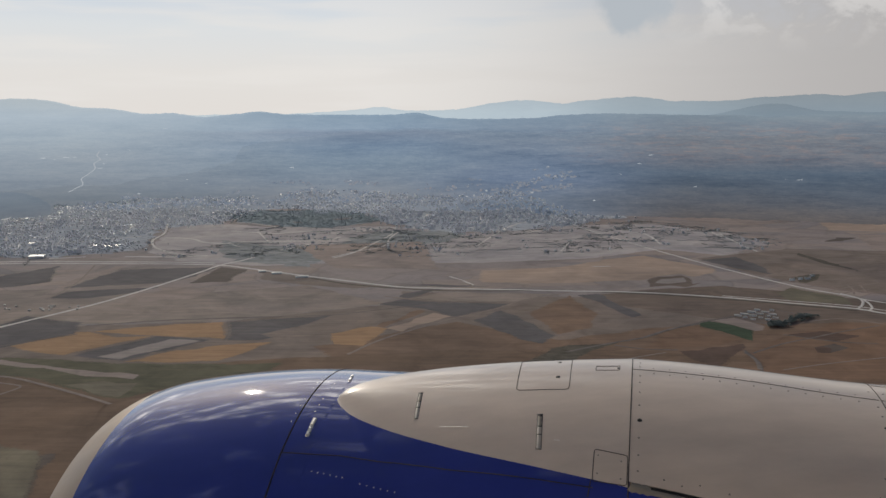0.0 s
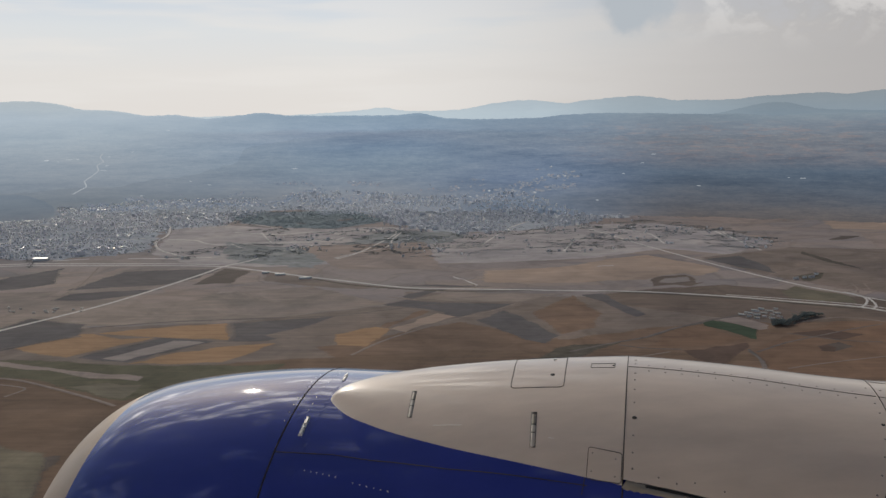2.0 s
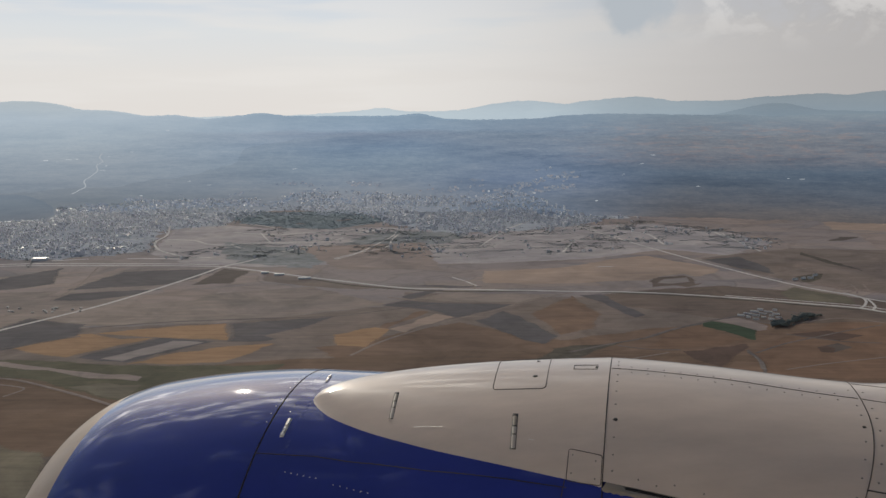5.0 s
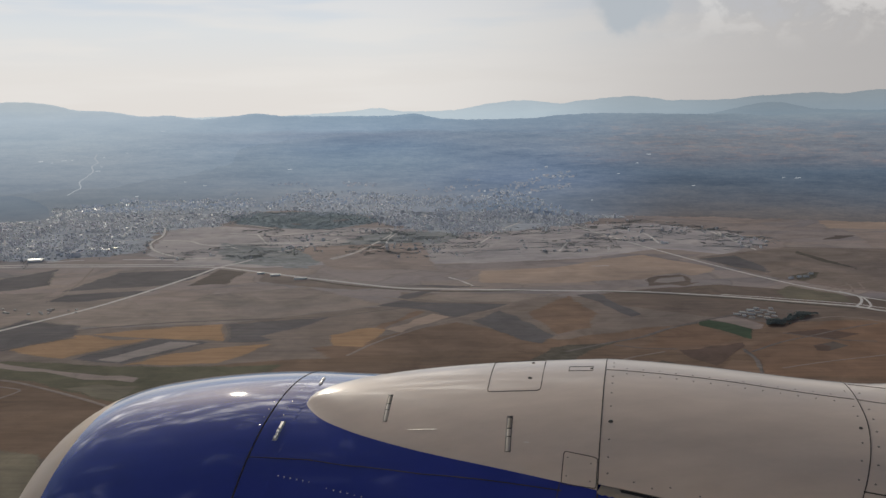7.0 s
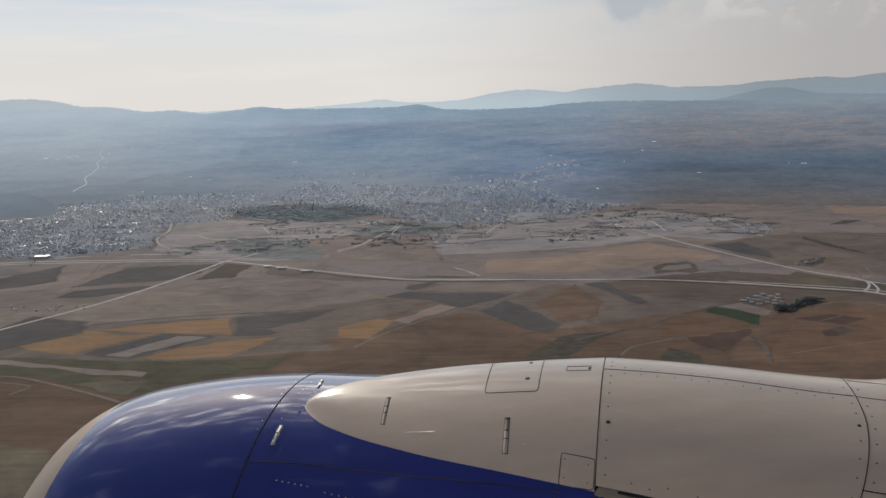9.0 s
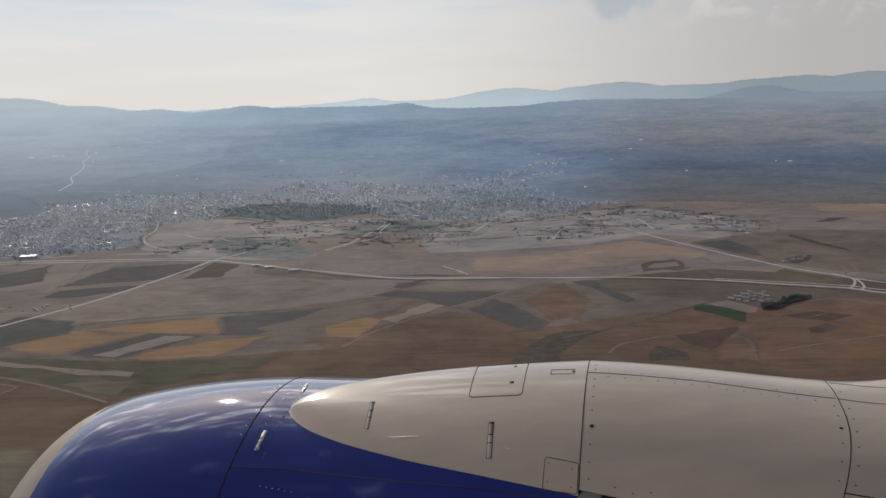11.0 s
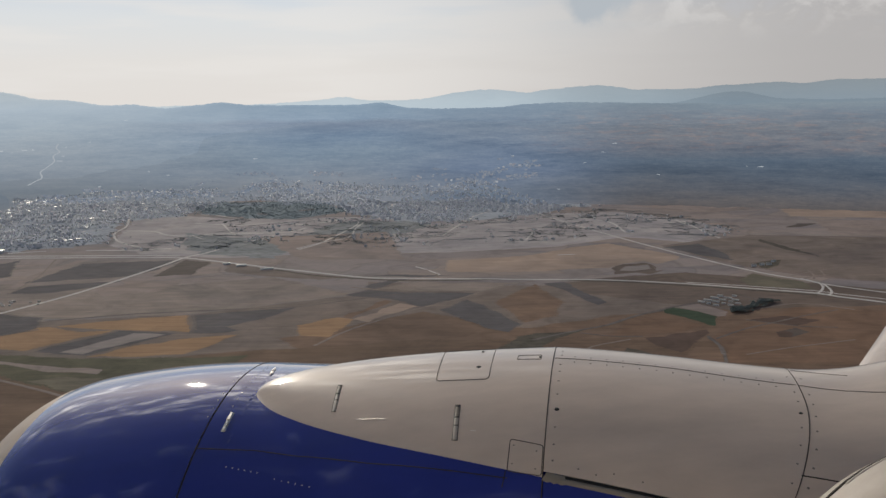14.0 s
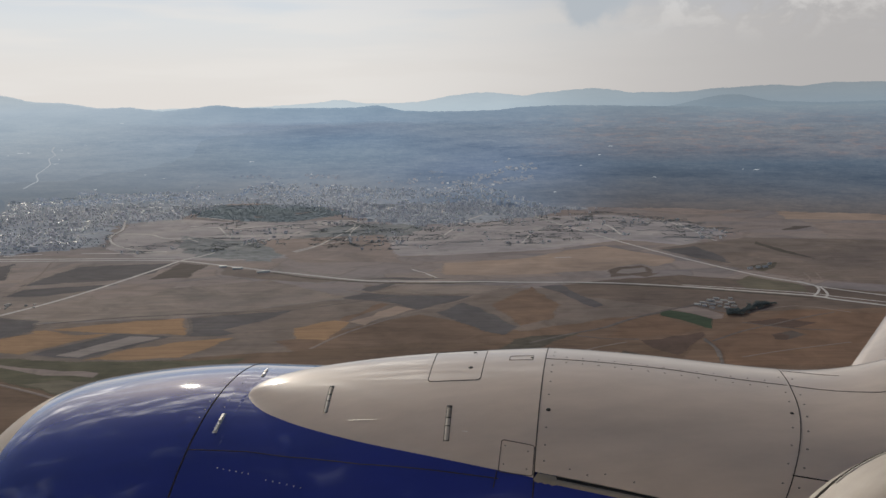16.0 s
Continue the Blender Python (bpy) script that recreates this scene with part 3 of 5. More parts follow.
def field(label, mat, corners, lift, ragged_by=6):
    """One parcel of land with slightly uneven edges."""
    lift *= 0.12
    rnd = random.Random(len(label) + int(corners[0][0]))
    line = []
    for (x0, y0), (x1, y1) in zip(corners, corners[1:] + corners[:1]):
        n = max(1, int(math.hypot(x1 - x0, y1 - y0) / 30))
        for k in range(n):
            j = 0 if k == 0 else ragged_by
            line.append((x0 + (x1 - x0) * k / n + rnd.uniform(-j, j), y0 + (y1 - y0) * k / n + rnd.uniform(-j, j), lift))
    bm = bmesh.new()
    border = bm.verts.layers.float.new("border")
    top = bm.faces.new([bm.verts.new(p) for p in line])
    for v in top.verts:
        v[border] = 1.0
    top.normal_update()
    if top.normal.z < 0:
        top.normal_flip()
    breadth = 2 * top.calc_area() / top.calc_perimeter()
    bmesh.ops.inset_individual(bm, faces=[top], thickness=min(15.0, 0.18 * breadth), use_even_offset=False)
    for v in top.verts:
        v[border], v.co.z = 0.0, lift + 0.004
    bmesh.ops.triangulate(bm, faces=bm.faces)
    return tagged(part("field", bm, mat, None, label, False), category="field", group="fields of the plain")


def spline(points, step=25.0):
    out = []
    p = [Vector((*q, 0)) for q in points]
    p = [2 * p[0] - p[1]] + p + [2 * p[-1] - p[-2]]
    for a, b, c, d in zip(p, p[1:], p[2:], p[3:]):
        n = max(2, int((c - b).length / step))
        for k in range(n):
            t = k / n
            out.append(0.5 * (2 * b + (c - a) * t + (2 * a - 5 * b + 4 * c - d) * t * t + (3 * b - a - 3 * c + d) * t ** 3))
    return out + [p[-2]]


def road(name, label, width, points, mat, lift):
    """A raised road bed with sloping shoulders."""
    lift *= 0.4
    line = spline(points)
    rows = []
    for k, q in enumerate(line):
        d = (line[min(k + 1, len(line) - 1)] - line[max(k - 1, 0)]).normalized()
        s = Vector((-d.y, d.x, 0))
        w = width / 2 * (1 + 0.12 * noise1(k * 0.7, width))
        rows.append([q - s * (w + 1.5), q - s * w + Vector((0, 0, lift)), q + Vector((0, 0, lift + 0.1)), q + s * w + Vector((0, 0, lift)), q + s * (w + 1.5)])
    bm = sheet(rows)
    bmesh.ops.recalc_face_normals(bm, faces=bm.faces)
    return tagged(part(name, bm, mat, None, label, False), category="road", kind="structure")


field("wide brown dry land nearest the aircraft", brown_earth, [(-799, 1401), (-527, 1417), (-271, 1495), (-4, 1545), (270, 1545), (528, 1500), (852, 1440), (429, 681), (-416, 696)], 0.200)
field("reddish brown dry land", rust, [(-234, 1567), (18, 1759), (194, 1616), (391, 1710), (481, 1733), (1068, 1772), (852, 1404), (528, 1451), (270, 1491), (-4, 1493), (-185, 1477)], 0.157)
field("brown dry land between stubble fields", umber, [(-925, 1633), (-668, 1727), (-412, 1764), (-120, 1925), (29, 1759), (-42, 1588), (-184, 1471), (-356, 1432), (-796, 1395)], 0.094)
field("pale dusty land around the outskirts", hazed_earth, [(-844, 2620), (-935, 3168), (-796, 3307), (-615, 3194), (-194, 3209), (71, 3034), (386, 3239), (701, 3268), (904, 3031), (966, 2788), (760, 2541), (604, 2660), (373, 2496), (85, 2427), (-295, 2422), (-463, 2383), (-700, 2455)], 0.101)
field("umber dry land", umber, [(-103, 2058), (239, 1997), (432, 1997), (606, 1937), (783, 1858), (1060, 1758), (852, 1404), (189, 1577), (17, 1668), (-111, 1767)], 0.128)
field("dusty dun land", dun, [(-1152, 2051), (-890, 2085), (-616, 2016), (-312, 2126), (-119, 1914), (-410, 1755), (-668, 1727), (-925, 1633)], 0.155)
field("dark umber land round the interchange", dusk, [(289, 2011), (449, 2078), (624, 2120), (741, 2056), (901, 1949), (1070, 1851), (1272, 1759), (1151, 1586), (830, 1634), (651, 1657), (584, 1730), (484, 1785), (342, 1900)], 0.148)
field("dark trodden ground of a roadside yard", scrub, [(816, 2223), (867, 2258), (901, 2263), (867, 2188), (825, 2147), (809, 2155)], 0.75)
field("umber dry land beyond the country road", umber, [(660, 2507), (964, 2688), (1315, 2619), (1838, 2567), (1306, 1809), (997, 1973), (861, 2047), (765, 2196), (703, 2347)], 0.149)
field("grey-green garden plots outside the town", garden, [(-692, 2868), (-555, 2783), (-397, 2733), (-316, 2782), (-288, 2978), (-188, 3106), (-1, 3071), (67, 2993), (-2, 2821), (-93, 2760), (-161, 2634), (-245, 2522), (-323, 2472), (-346, 2368), (-469, 2413), (-566, 2457), (-641, 2617)], 0.41, 14)
field("grey-green garden plot by itself", garden, [(-202, 2518), (-161, 2634), (-79, 2669), (-106, 2528), (-157, 2448)], 0.43)
field("small dark garden plot", scrub, [(-319, 2628), (-285, 2689), (-233, 2652), (-252, 2591)], 0.45)
field("tan open ground by the works", tan, [(-1677, 3807), (-1721, 3985), (-1561, 4008), (-1422, 4130), (-1356, 3957), (-1442, 3817), (-1520, 3667)], 0.60)
field("golden stubble field with a straight end", ochre, [(-643, 1673), (-578, 1709), (-505, 1737), (-420, 1755), (-386, 1614), (-493, 1631), (-551, 1642)], 0.443)
field("golden stubble field with a pointed end", ochre, [(-748, 1565), (-682, 1675), (-645, 1677), (-579, 1636), (-521, 1641), (-627, 1501), (-675, 1517)], 0.470)
field("dark ploughed field beside golden stubble", slate, [(-415, 1755), (-328, 1779), (-223, 1808), (-252, 1737), (-326, 1652), (-302, 1625), (-327, 1603), (-384, 1605)], 0.557)
field("dark earth margin round a grey fallow parcel", slate, [(-614, 1501), (-518, 1641), (-405, 1614), (-520, 1469), (-573, 1481)], 0.664)
field("grey fallow parcel with dark margins", grey_soil, [(-571, 1495), (-486, 1619), (-424, 1603), (-526, 1479)], 0.971)
field("golden stubble field beside the fallow parcel", ochre, [(-520, 1462), (-457, 1540), (-371, 1581), (-297, 1597), (-326, 1526), (-364, 1469), (-425, 1458)], 0.778)
field("green meadow land below the stubble fields", moss, [(-815, 1499), (-645, 1492), (-520, 1462), (-344, 1458), (-256, 1467), (-277, 1391), (-408, 1310), (-454, 1265), (-499, 1282), (-559, 1322), (-646, 1376), (-767, 1406)], 0.385)
field("tan strip through the green meadow", tan, [(-815, 1499), (-714, 1481), (-655, 1455), (-554, 1418), (-465, 1393), (-466, 1366), (-545, 1381), (-627, 1428), (-797, 1465)], 0.592)
field("olive patch in the meadow", olive, [(-560, 1338), (-511, 1362), (-452, 1351), (-458, 1278), (-501, 1292)], 0.599)
field("small golden stubble patch in brown fields", ochre, [(-210, 1658), (-141, 1717), (-107, 1701), (-140, 1566), (-196, 1576)], 0.607)
field("rust strip across the slope", rust, [(-133, 1712), (-57, 1860), (-41, 1849), (-115, 1702)], 0.614)
field("golden strip across the slope", pale_stubble, [(-113, 1697), (-27, 1832), (10, 1799), (-81, 1669)], 0.621)
field("dark ploughed strip beside the highway", slate, [(-820, 2335), (-675, 2366), (-578, 2367), (-605, 2218), (-655, 2150), (-864, 2083)], 0.628)
field("long dark ploughed strip", slate, [(-855, 1971), (-838, 2049), (-760, 2076), (-643, 2108), (-678, 2039), (-759, 1971)], 0.635)
field("dark ploughed field at the road junction", dark_soil, [(-599, 2146), (-574, 2375), (-494, 2335), (-508, 2161)], 0.642)
field("light tan field by the side road", tan, [(-656, 2109), (-511, 2092), (-538, 1963), (-596, 1949)], 0.549)
field("large dark ploughed field", slate, [(-863, 1629), (-820, 1807), (-683, 1751), (-661, 1652), (-741, 1561), (-786, 1477)], 0.556)
field("dark fallow field by the highway", slate, [(-1116, 2182), (-990, 2398), (-914, 2168), (-1048, 2044)], 0.563)
field("pale dry track through dark fields", tan, [(-874, 1972), (-884, 2166), (-848, 2387), (-811, 2385), (-835, 2107), (-843, 1970)], 0.520)
field("golden field at the foot of the hills", pale_stubble, [(1306, 3350), (1919, 3293), (1734, 2970), (1240, 3082)], 0.578)
field("tan field at the foot of the hills", tan, [(760, 3547), (944, 3523), (1304, 3422), (1178, 3296), (1058, 3227), (909, 3244)], 0.585)
field("tan field below the hills", tan, [(1284, 2990), (1719, 2944), (1486, 2538), (1197, 2650)], 0.592)
field("dark strip of scrub on the slope", scrub, [(974, 2610), (993, 2476), (1012, 2320), (1011, 2295), (968, 2412), (950, 2560)], 0.699)
field("dark brown ploughed land", dark_soil, [(-565, 1017), (-457, 1067), (-428, 908), (-470, 834)], 0.706)
field("tan dry field below the town", tan, [(-450, 2757), (-70, 2840), (-17, 2331), (-287, 2352), (-370, 2540)], 0.513)
field("dark ploughed land below the highway", slate, [(-107, 1995), (-49, 2074), (-5, 2078), (-83, 1970)], 0.670)
field("dark ploughed field along the track", slate, [(-147, 1910), (-93, 1970), (-15, 1936), (135, 1921), (88, 1857), (15, 1789), (-45, 1860)], 0.727)
field("dun parcel between highway and track", dun, [(-75, 1975), (-10, 2052), (240, 2022), (140, 1926), (-15, 1947)], 0.634)
field("dark ploughed wedge", slate, [(43, 1768), (106, 1856), (140, 1802), (196, 1641), (163, 1578), (121, 1612)], 0.741)
field("brown parcel beside the dark wedge", rust, [(154, 1821), (262, 2008), (299, 1813), (265, 1694), (196, 1646)], 0.599)
field("dark ploughed strip", slate, [(276, 2007), (328, 2023), (381, 1808), (356, 1784), (321, 1892)], 0.756)
field("large pale ochre field by the country road", pale_stubble, [(81, 2324), (284, 2376), (435, 2510), (536, 2561), (616, 2438), (675, 2336), (654, 2279), (582, 2222), (563, 2262), (509, 2235), (457, 2178), (256, 2142), (75, 2155)], 0.563)
field("overgrown old yard beside the highway", dusk, [(459, 2176), (502, 2233), (560, 2252), (575, 2219), (562, 2139), (584, 2151), (534, 2092), (508, 2115), (453, 2098)], 0.870)
field("grey rubble ground inside the old yard", grey_soil, [(474, 2146), (502, 2202), (562, 2220), (555, 2161), (506, 2136)], 1.10)
field("dark fallow land beyond the road", slate, [(659, 2481), (779, 2540), (798, 2423), (789, 2253), (719, 2341)], 0.734)
field("olive fallow field by the interchange", olive, [(707, 2023), (770, 2098), (848, 1982), (831, 1899), (708, 1948)], 0.791)
field("tan parcel beside the farm", tan, [(500, 1764), (551, 1785), (588, 1715), (574, 1680), (555, 1672)], 0.798)
field("green irrigated field beside the farm", green, [(467, 1737), (490, 1760), (530, 1724), (555, 1676), (529, 1601), (516, 1610), (493, 1667), (464, 1709)], 0.905)
field("rust stubble field below the green crop", red_stubble, [(390, 1674), (457, 1720), (513, 1608), (461, 1563), (388, 1547), (316, 1540)], 0.812)
field("dark ploughed hollow below the farm", wine_soil, [(382, 1533), (506, 1584), (504, 1553), (420, 1433), (388, 1482)], 0.820)
field("dark scrub behind the cowl", scrub, [(316, 1421), (340, 1470), (380, 1422), (373, 1378), (309, 1381)], 0.827)
field("red stubble field beyond the farm", red_stubble, [(492, 1531), (610, 1654), (720, 1748), (987, 1668), (802, 1345), (471, 1371), (493, 1463)], 0.834)
field("dark band across the red stubble", wine_soil, [(602, 1650), (678, 1676), (733, 1638), (664, 1592), (626, 1619)], 1.041)
field("dark bare patch of soil", wine_soil, [(615, 1555), (635, 1566), (643, 1546), (628, 1517), (608, 1522)], 1.048)
field("light brown parcel below the hollow", rust, [(426, 1433), (451, 1472), (490, 1463), (470, 1377), (415, 1380)], 0.905)
field("dark overgrown stream hollow", scrub, [(83, 1352), (108, 1437), (172, 1554), (206, 1576), (298, 1595), (239, 1528), (184, 1434), (160, 1337)], 0.862)
field("brown field with a pale curved edge", brown_earth, [(-757, 1387), (-687, 1384), (-643, 1370), (-557, 1316), (-496, 1274), (-458, 1245), (-437, 1085), (-565, 1017)], 0.869)
field("olive ground nearest the aircraft", olive, [(-617, 1118), (-558, 1110), (-479, 1073), (-428, 908), (-470, 834)], 0.976)
field("pale sports ground in the park", tan, [(-415, 3414), (-358, 3460), (-346, 3423), (-402, 3378)], 1.183)
field("pale open ground in the park", tan, [(-547, 3344), (-510, 3324), (-503, 3290), (-535, 3294)], 1.191)
field("brown fallow strip on the slope", dark_soil, [(1128, 2821), (1201, 2917), (1267, 2910), (1182, 2828)], 0.998)
field("dark bare patch of soil", dark_soil, [(612, 1555), (661, 1584), (676, 1552), (625, 1517)], 1.012)
field("pale fallow strip by the side road", tan, [(-703, 2022), (-592, 2065), (-506, 2072), (-525, 1998), (-635, 1923)], 0.969)
field("brown fallow parcel by the highway", umber, [(-465, 2317), (-267, 2179), (-130, 2100), (-204, 2078), (-338, 2128), (-441, 2192)], 0.826)
field("thin dark strip beyond the highway", slate, [(-132, 2127), (-16, 2133), (99, 2104), (-3, 2098)], 0.933)

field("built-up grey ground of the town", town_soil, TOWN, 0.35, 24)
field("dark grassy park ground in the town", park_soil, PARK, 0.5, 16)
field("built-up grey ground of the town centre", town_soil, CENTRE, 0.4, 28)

road("road", "pale two-lane highway across the plain", 7.5, [(-1346, 2409), (-1176, 2421), (-1085, 2432), (-883, 2425), (-735, 2422), (-583, 2401), (-500, 2352), (-327, 2236), (-269, 2201), (-113, 2105), (-5, 2085), (268, 2053), (427, 2035), (589, 1980), (700, 1925), (820, 1866), (847, 1832), (910, 1777), (1012, 1676)], road_mat, 1.2)
road("road", "second carriageway beside the town", 9, [(-1346, 2440), (-1176, 2452), (-1085, 2463), (-883, 2455), (-735, 2450), (-600, 2432)], road_mat, 1.1)
road("road", "second carriageway of the highway", 2.6, [(589, 1999), (708, 1948), (830, 1888), (858, 1858), (925, 1806), (1032, 1711)], road_mat, 1.1)
road("road", "straight country road towards the town", 4, [(417, 3334), (463, 3107), (569, 2720), (684, 2361), (783, 2111), (856, 2000), (876, 1955), (956, 1869), (1068, 1772)], road_mat, 1.2)
road("road", "side road running to the junction", 6, [(-522, 2533), (-541, 2478), (-583, 2401), (-618, 2257), (-713, 1945), (-832, 1691), (-878, 1583)], road_mat, 1.2)
road("road", "pale frontage road", 9, [(-875, 2544), (-769, 2540), (-654, 2558)], road_mat, 0.9)
road("road", "pale frontage road", 8, [(-1068, 2509), (-1025, 2524), (-980, 2539)], road_mat, 0.9)
road("road", "winding street at the edge of town", 4.5, [(-968, 3262), (-910, 3024), (-899, 2870), (-851, 2727), (-798, 2647), (-721, 2560)], road_mat, 1)
road("road", "dirt lane through dry plots", 6, [(-877, 2917), (-787, 2896), (-729, 2818), (-640, 2786), (-573, 2803), (-380, 2857), (-334, 2941)], road_mat, 0.9)
road("road", "short dirt lane", 3, [(-654, 2811), (-613, 2738), (-593, 2725)], road_mat, 0.9)
road("road", "short dirt lane", 3, [(-615, 3063), (-541, 2836)], road_mat, 0.9)
road("road", "dirt lane to the town", 3, [(89, 2753), (139, 2946), (189, 3122)], road_mat, 0.9)
road("road", "short dirt lane", 3, [(317, 2633), (375, 2858)], road_mat, 0.9)
road("road", "dirt lane among hedges", 3, [(868, 3006), (862, 2774), (867, 2626)], road_mat, 0.9)
road("road", "dirt lane", 3, [(-306, 2515), (-256, 2631), (-181, 2978), (-178, 3088)], road_mat, 0.9)
road("dirt_track", "dark dirt track along a ditch", 5, [(196, 1527), (281, 1588), (343, 1625), (408, 1691), (486, 1752), (555, 1798)], ditch, 0.9)
road("dirt_track", "pale field track", 3.5, [(266, 2040), (140, 1926), (93, 1862), (11, 1779), (-108, 1624), (-164, 1511)], track, 0.9)
road("dirt_track", "pale field track", 3, [(-135, 1997), (-75, 1963), (-15, 1947), (140, 1926)], track, 0.9)
road("dirt_track", "dark field track", 3, [(490, 1524), (493, 1463), (470, 1371)], ditch, 0.9)
road("road", "interchange slip road", 2.6, [(851, 2022), (868, 1976), (859, 1928), (831, 1879), (813, 1863)], road_mat, 1.4)
road("road", "interchange slip road", 2.2, [(873, 1957), (865, 1910), (850, 1866), (831, 1851), (819, 1863)], road_mat, 1.4)
road("dirt_track", "field track", 4, [(-740, 1386), (-688, 1387), (-644, 1373), (-558, 1319), (-497, 1277), (-459, 1248)], track, 0.9)
road("dirt_track", "dark field margin", 4, [(-670, 1718), (-541, 1762), (-417, 1784), (-223, 1808)], ditch, 0.9)
road("road", "thin pale lane between plots", 7, [(-621, 2824), (-549, 2841), (-432, 2866), (-365, 2909)], road_mat, 0.9)
road("road", "thin pale lane between plots", 5, [(-471, 2664), (-442, 2704), (-408, 2780)], road_mat, 0.9)
road("road", "thin pale lane between plots", 7, [(-704, 3078), (-546, 3019), (-445, 3078), (-325, 2996)], road_mat, 0.9)
road("road", "thin pale lane between plots", 3, [(-313, 2528), (-256, 2633), (-186, 2735), (-177, 2914), (-159, 3060)], road_mat, 0.9)
road("road", "thin pale lane between plots", 6, [(-295, 3061), (-223, 3139)], road_mat, 0.9)
road("road", "thin pale lane between plots", 2.6, [(370, 2376), (413, 2381)], road_mat, 0.9)
road("road", "thin pale lane between plots", 2.6, [(6, 2234), (37, 2179), (61, 2121)], road_mat, 0.9)
road("verge", "dark overgrown verge beside the highway", 8, [(-324, 2215), (-209, 2127), (-53, 2068), (47, 2055), (246, 2060), (425, 2021), (536, 1981), (641, 1938), (729, 1891), (812, 1847)], scrub, 0.6)
road("dirt_track", "pale dirt track by the interchange", 1.6, [(863, 2101), (869, 2066), (912, 2050), (926, 2022)], track, 0.8)
road("dirt_track", "pale dirt track by the interchange", 1.6, [(837, 2049), (892, 2092), (934, 2117), (990, 2148)], track, 0.8)
road("dirt_track", "pale dirt track by the interchange", 1.6, [(846, 2009), (885, 2045), (932, 2068)], track, 0.8)
road("dirt_track", "pale dirt track by the interchange", 1.6, [(906, 2119), (896, 2064), (876, 2013)], track, 0.8)
road("dirt_track", "pale dirt track by the interchange", 1.6, [(936, 2124), (915, 2043)], track, 0.8)
road("dirt_track", "dark growth along a field edge", 3, [(501, 1518), (527, 1542), (574, 1583), (638, 1624), (719, 1676), (796, 1717)], ditch, 0.8)
road("dirt_track", "dark growth along a field edge", 3, [(493, 1537), (494, 1482), (481, 1422)], ditch, 0.8)
road("dirt_track", "dark growth along a field edge", 3, [(597, 1648), (628, 1624), (675, 1593), (735, 1582)], ditch, 0.8)
road("dirt_track", "dark growth along a field edge", 3, [(658, 1852), (675, 1829), (676, 1818)], ditch, 0.8)
road("dirt_track", "dark growth along a field edge", 3, [(552, 1796), (609, 1855)], ditch, 0.8)
road("dirt_track", "dark growth along a field edge", 3, [(557, 1785), (582, 1749), (595, 1729)], ditch, 0.8)
road("dirt_track", "dark growth along a field edge", 3, [(344, 1628), (409, 1694), (464, 1728), (481, 1755), (537, 1781)], ditch, 0.8)
road("street", "narrow pale street among houses", 4.8, [(-1652, 3768), (-1526, 3793), (-1422, 3822), (-1353, 3855)], road_mat, 0.95)
road("street", "narrow pale street among houses", 4.8, [(-1153, 3206), (-1150, 3266), (-1166, 3364)], road_mat, 0.95)
road("street", "narrow pale street among houses", 4.8, [(-1036, 3024), (-1068, 3167), (-1053, 3272), (-1022, 3332)], road_mat, 0.95)
road("street", "narrow pale street among houses", 4.8, [(-1037, 3333), (-1070, 3438), (-1110, 3662)], road_mat, 0.95)
road("street", "narrow pale street among houses", 4.8, [(-936, 3422), (-874, 3398), (-871, 3520)], road_mat, 0.95)
road("street", "narrow pale street among houses", 4.8, [(-887, 3559), (-806, 3459)], road_mat, 0.95)
road("street", "narrow pale street among houses", 4.8, [(-1247, 4165), (-1144, 4201)], road_mat, 0.95)
road("street", "narrow pale street among houses", 4.8, [(-1163, 2788), (-1141, 2809)], road_mat, 0.95)
road("street", "narrow pale street among houses", 4.8, [(-1449, 3078), (-1331, 2838)], road_mat, 0.95)
road("street", "narrow pale street among houses", 4.8, [(-738, 3317), (-684, 3294), (-576, 3189)], road_mat, 0.95)
road("street", "narrow pale street among houses", 4.8, [(-522, 2834), (-479, 2830)], road_mat, 0.95)
road("street", "narrow pale street among houses", 4.8, [(-488, 2641), (-415, 2743)], road_mat, 0.95)
road("street", "narrow pale street among houses", 4.8, [(-296, 3058), (-212, 3180), (-152, 3129)], road_mat, 0.95)
road("street", "narrow pale street among houses", 4.8, [(453, 3749), (437, 3492), (390, 3271), (441, 3366)], road_mat, 0.95)
road("street", "narrow pale street among houses", 4.8, [(-1306, 3237), (-1187, 3286)], road_mat, 0.95)
road("street", "narrow pale street among houses", 4.8, [(-1370, 3507), (-1235, 3422)], road_mat, 0.95)
road("street", "narrow pale street among houses", 4.8, [(-1075, 3581), (-950, 3681)], road_mat, 0.95)
road("street", "narrow pale street among houses", 4.8, [(-1207, 3524), (-1184, 3834)], road_mat, 0.95)
road("street", "narrow pale street among houses", 4.8, [(-115, 3140), (-82, 3358), (-76, 3574)], road_mat, 0.95)
road("street", "narrow pale street among houses", 4.8, [(36, 3124), (121, 3404), (108, 3669)], road_mat, 0.95)
road("street", "narrow pale street among houses", 4.8, [(186, 3137), (279, 3350)], road_mat, 0.95)
road("street", "narrow pale street among houses", 4.8, [(-1216, 2715), (-1098, 2840), (-961, 2951)], road_mat, 0.95)
road("street", "narrow pale street among houses", 4.8, [(539, 3114), (627, 3004), (629, 2772)], road_mat, 0.95)
road("street", "narrow pale street among houses", 4.8, [(851, 3036), (858, 2873)], road_mat, 0.95)
road("dirt_track", "faint dirt track between fields", 2.2, [(629, 1725), (750, 1776), (827, 1714)], track, 0.8)
road("dirt_track", "faint dirt track between fields", 2.2, [(517, 1419), (600, 1455), (726, 1498)], track, 0.8)
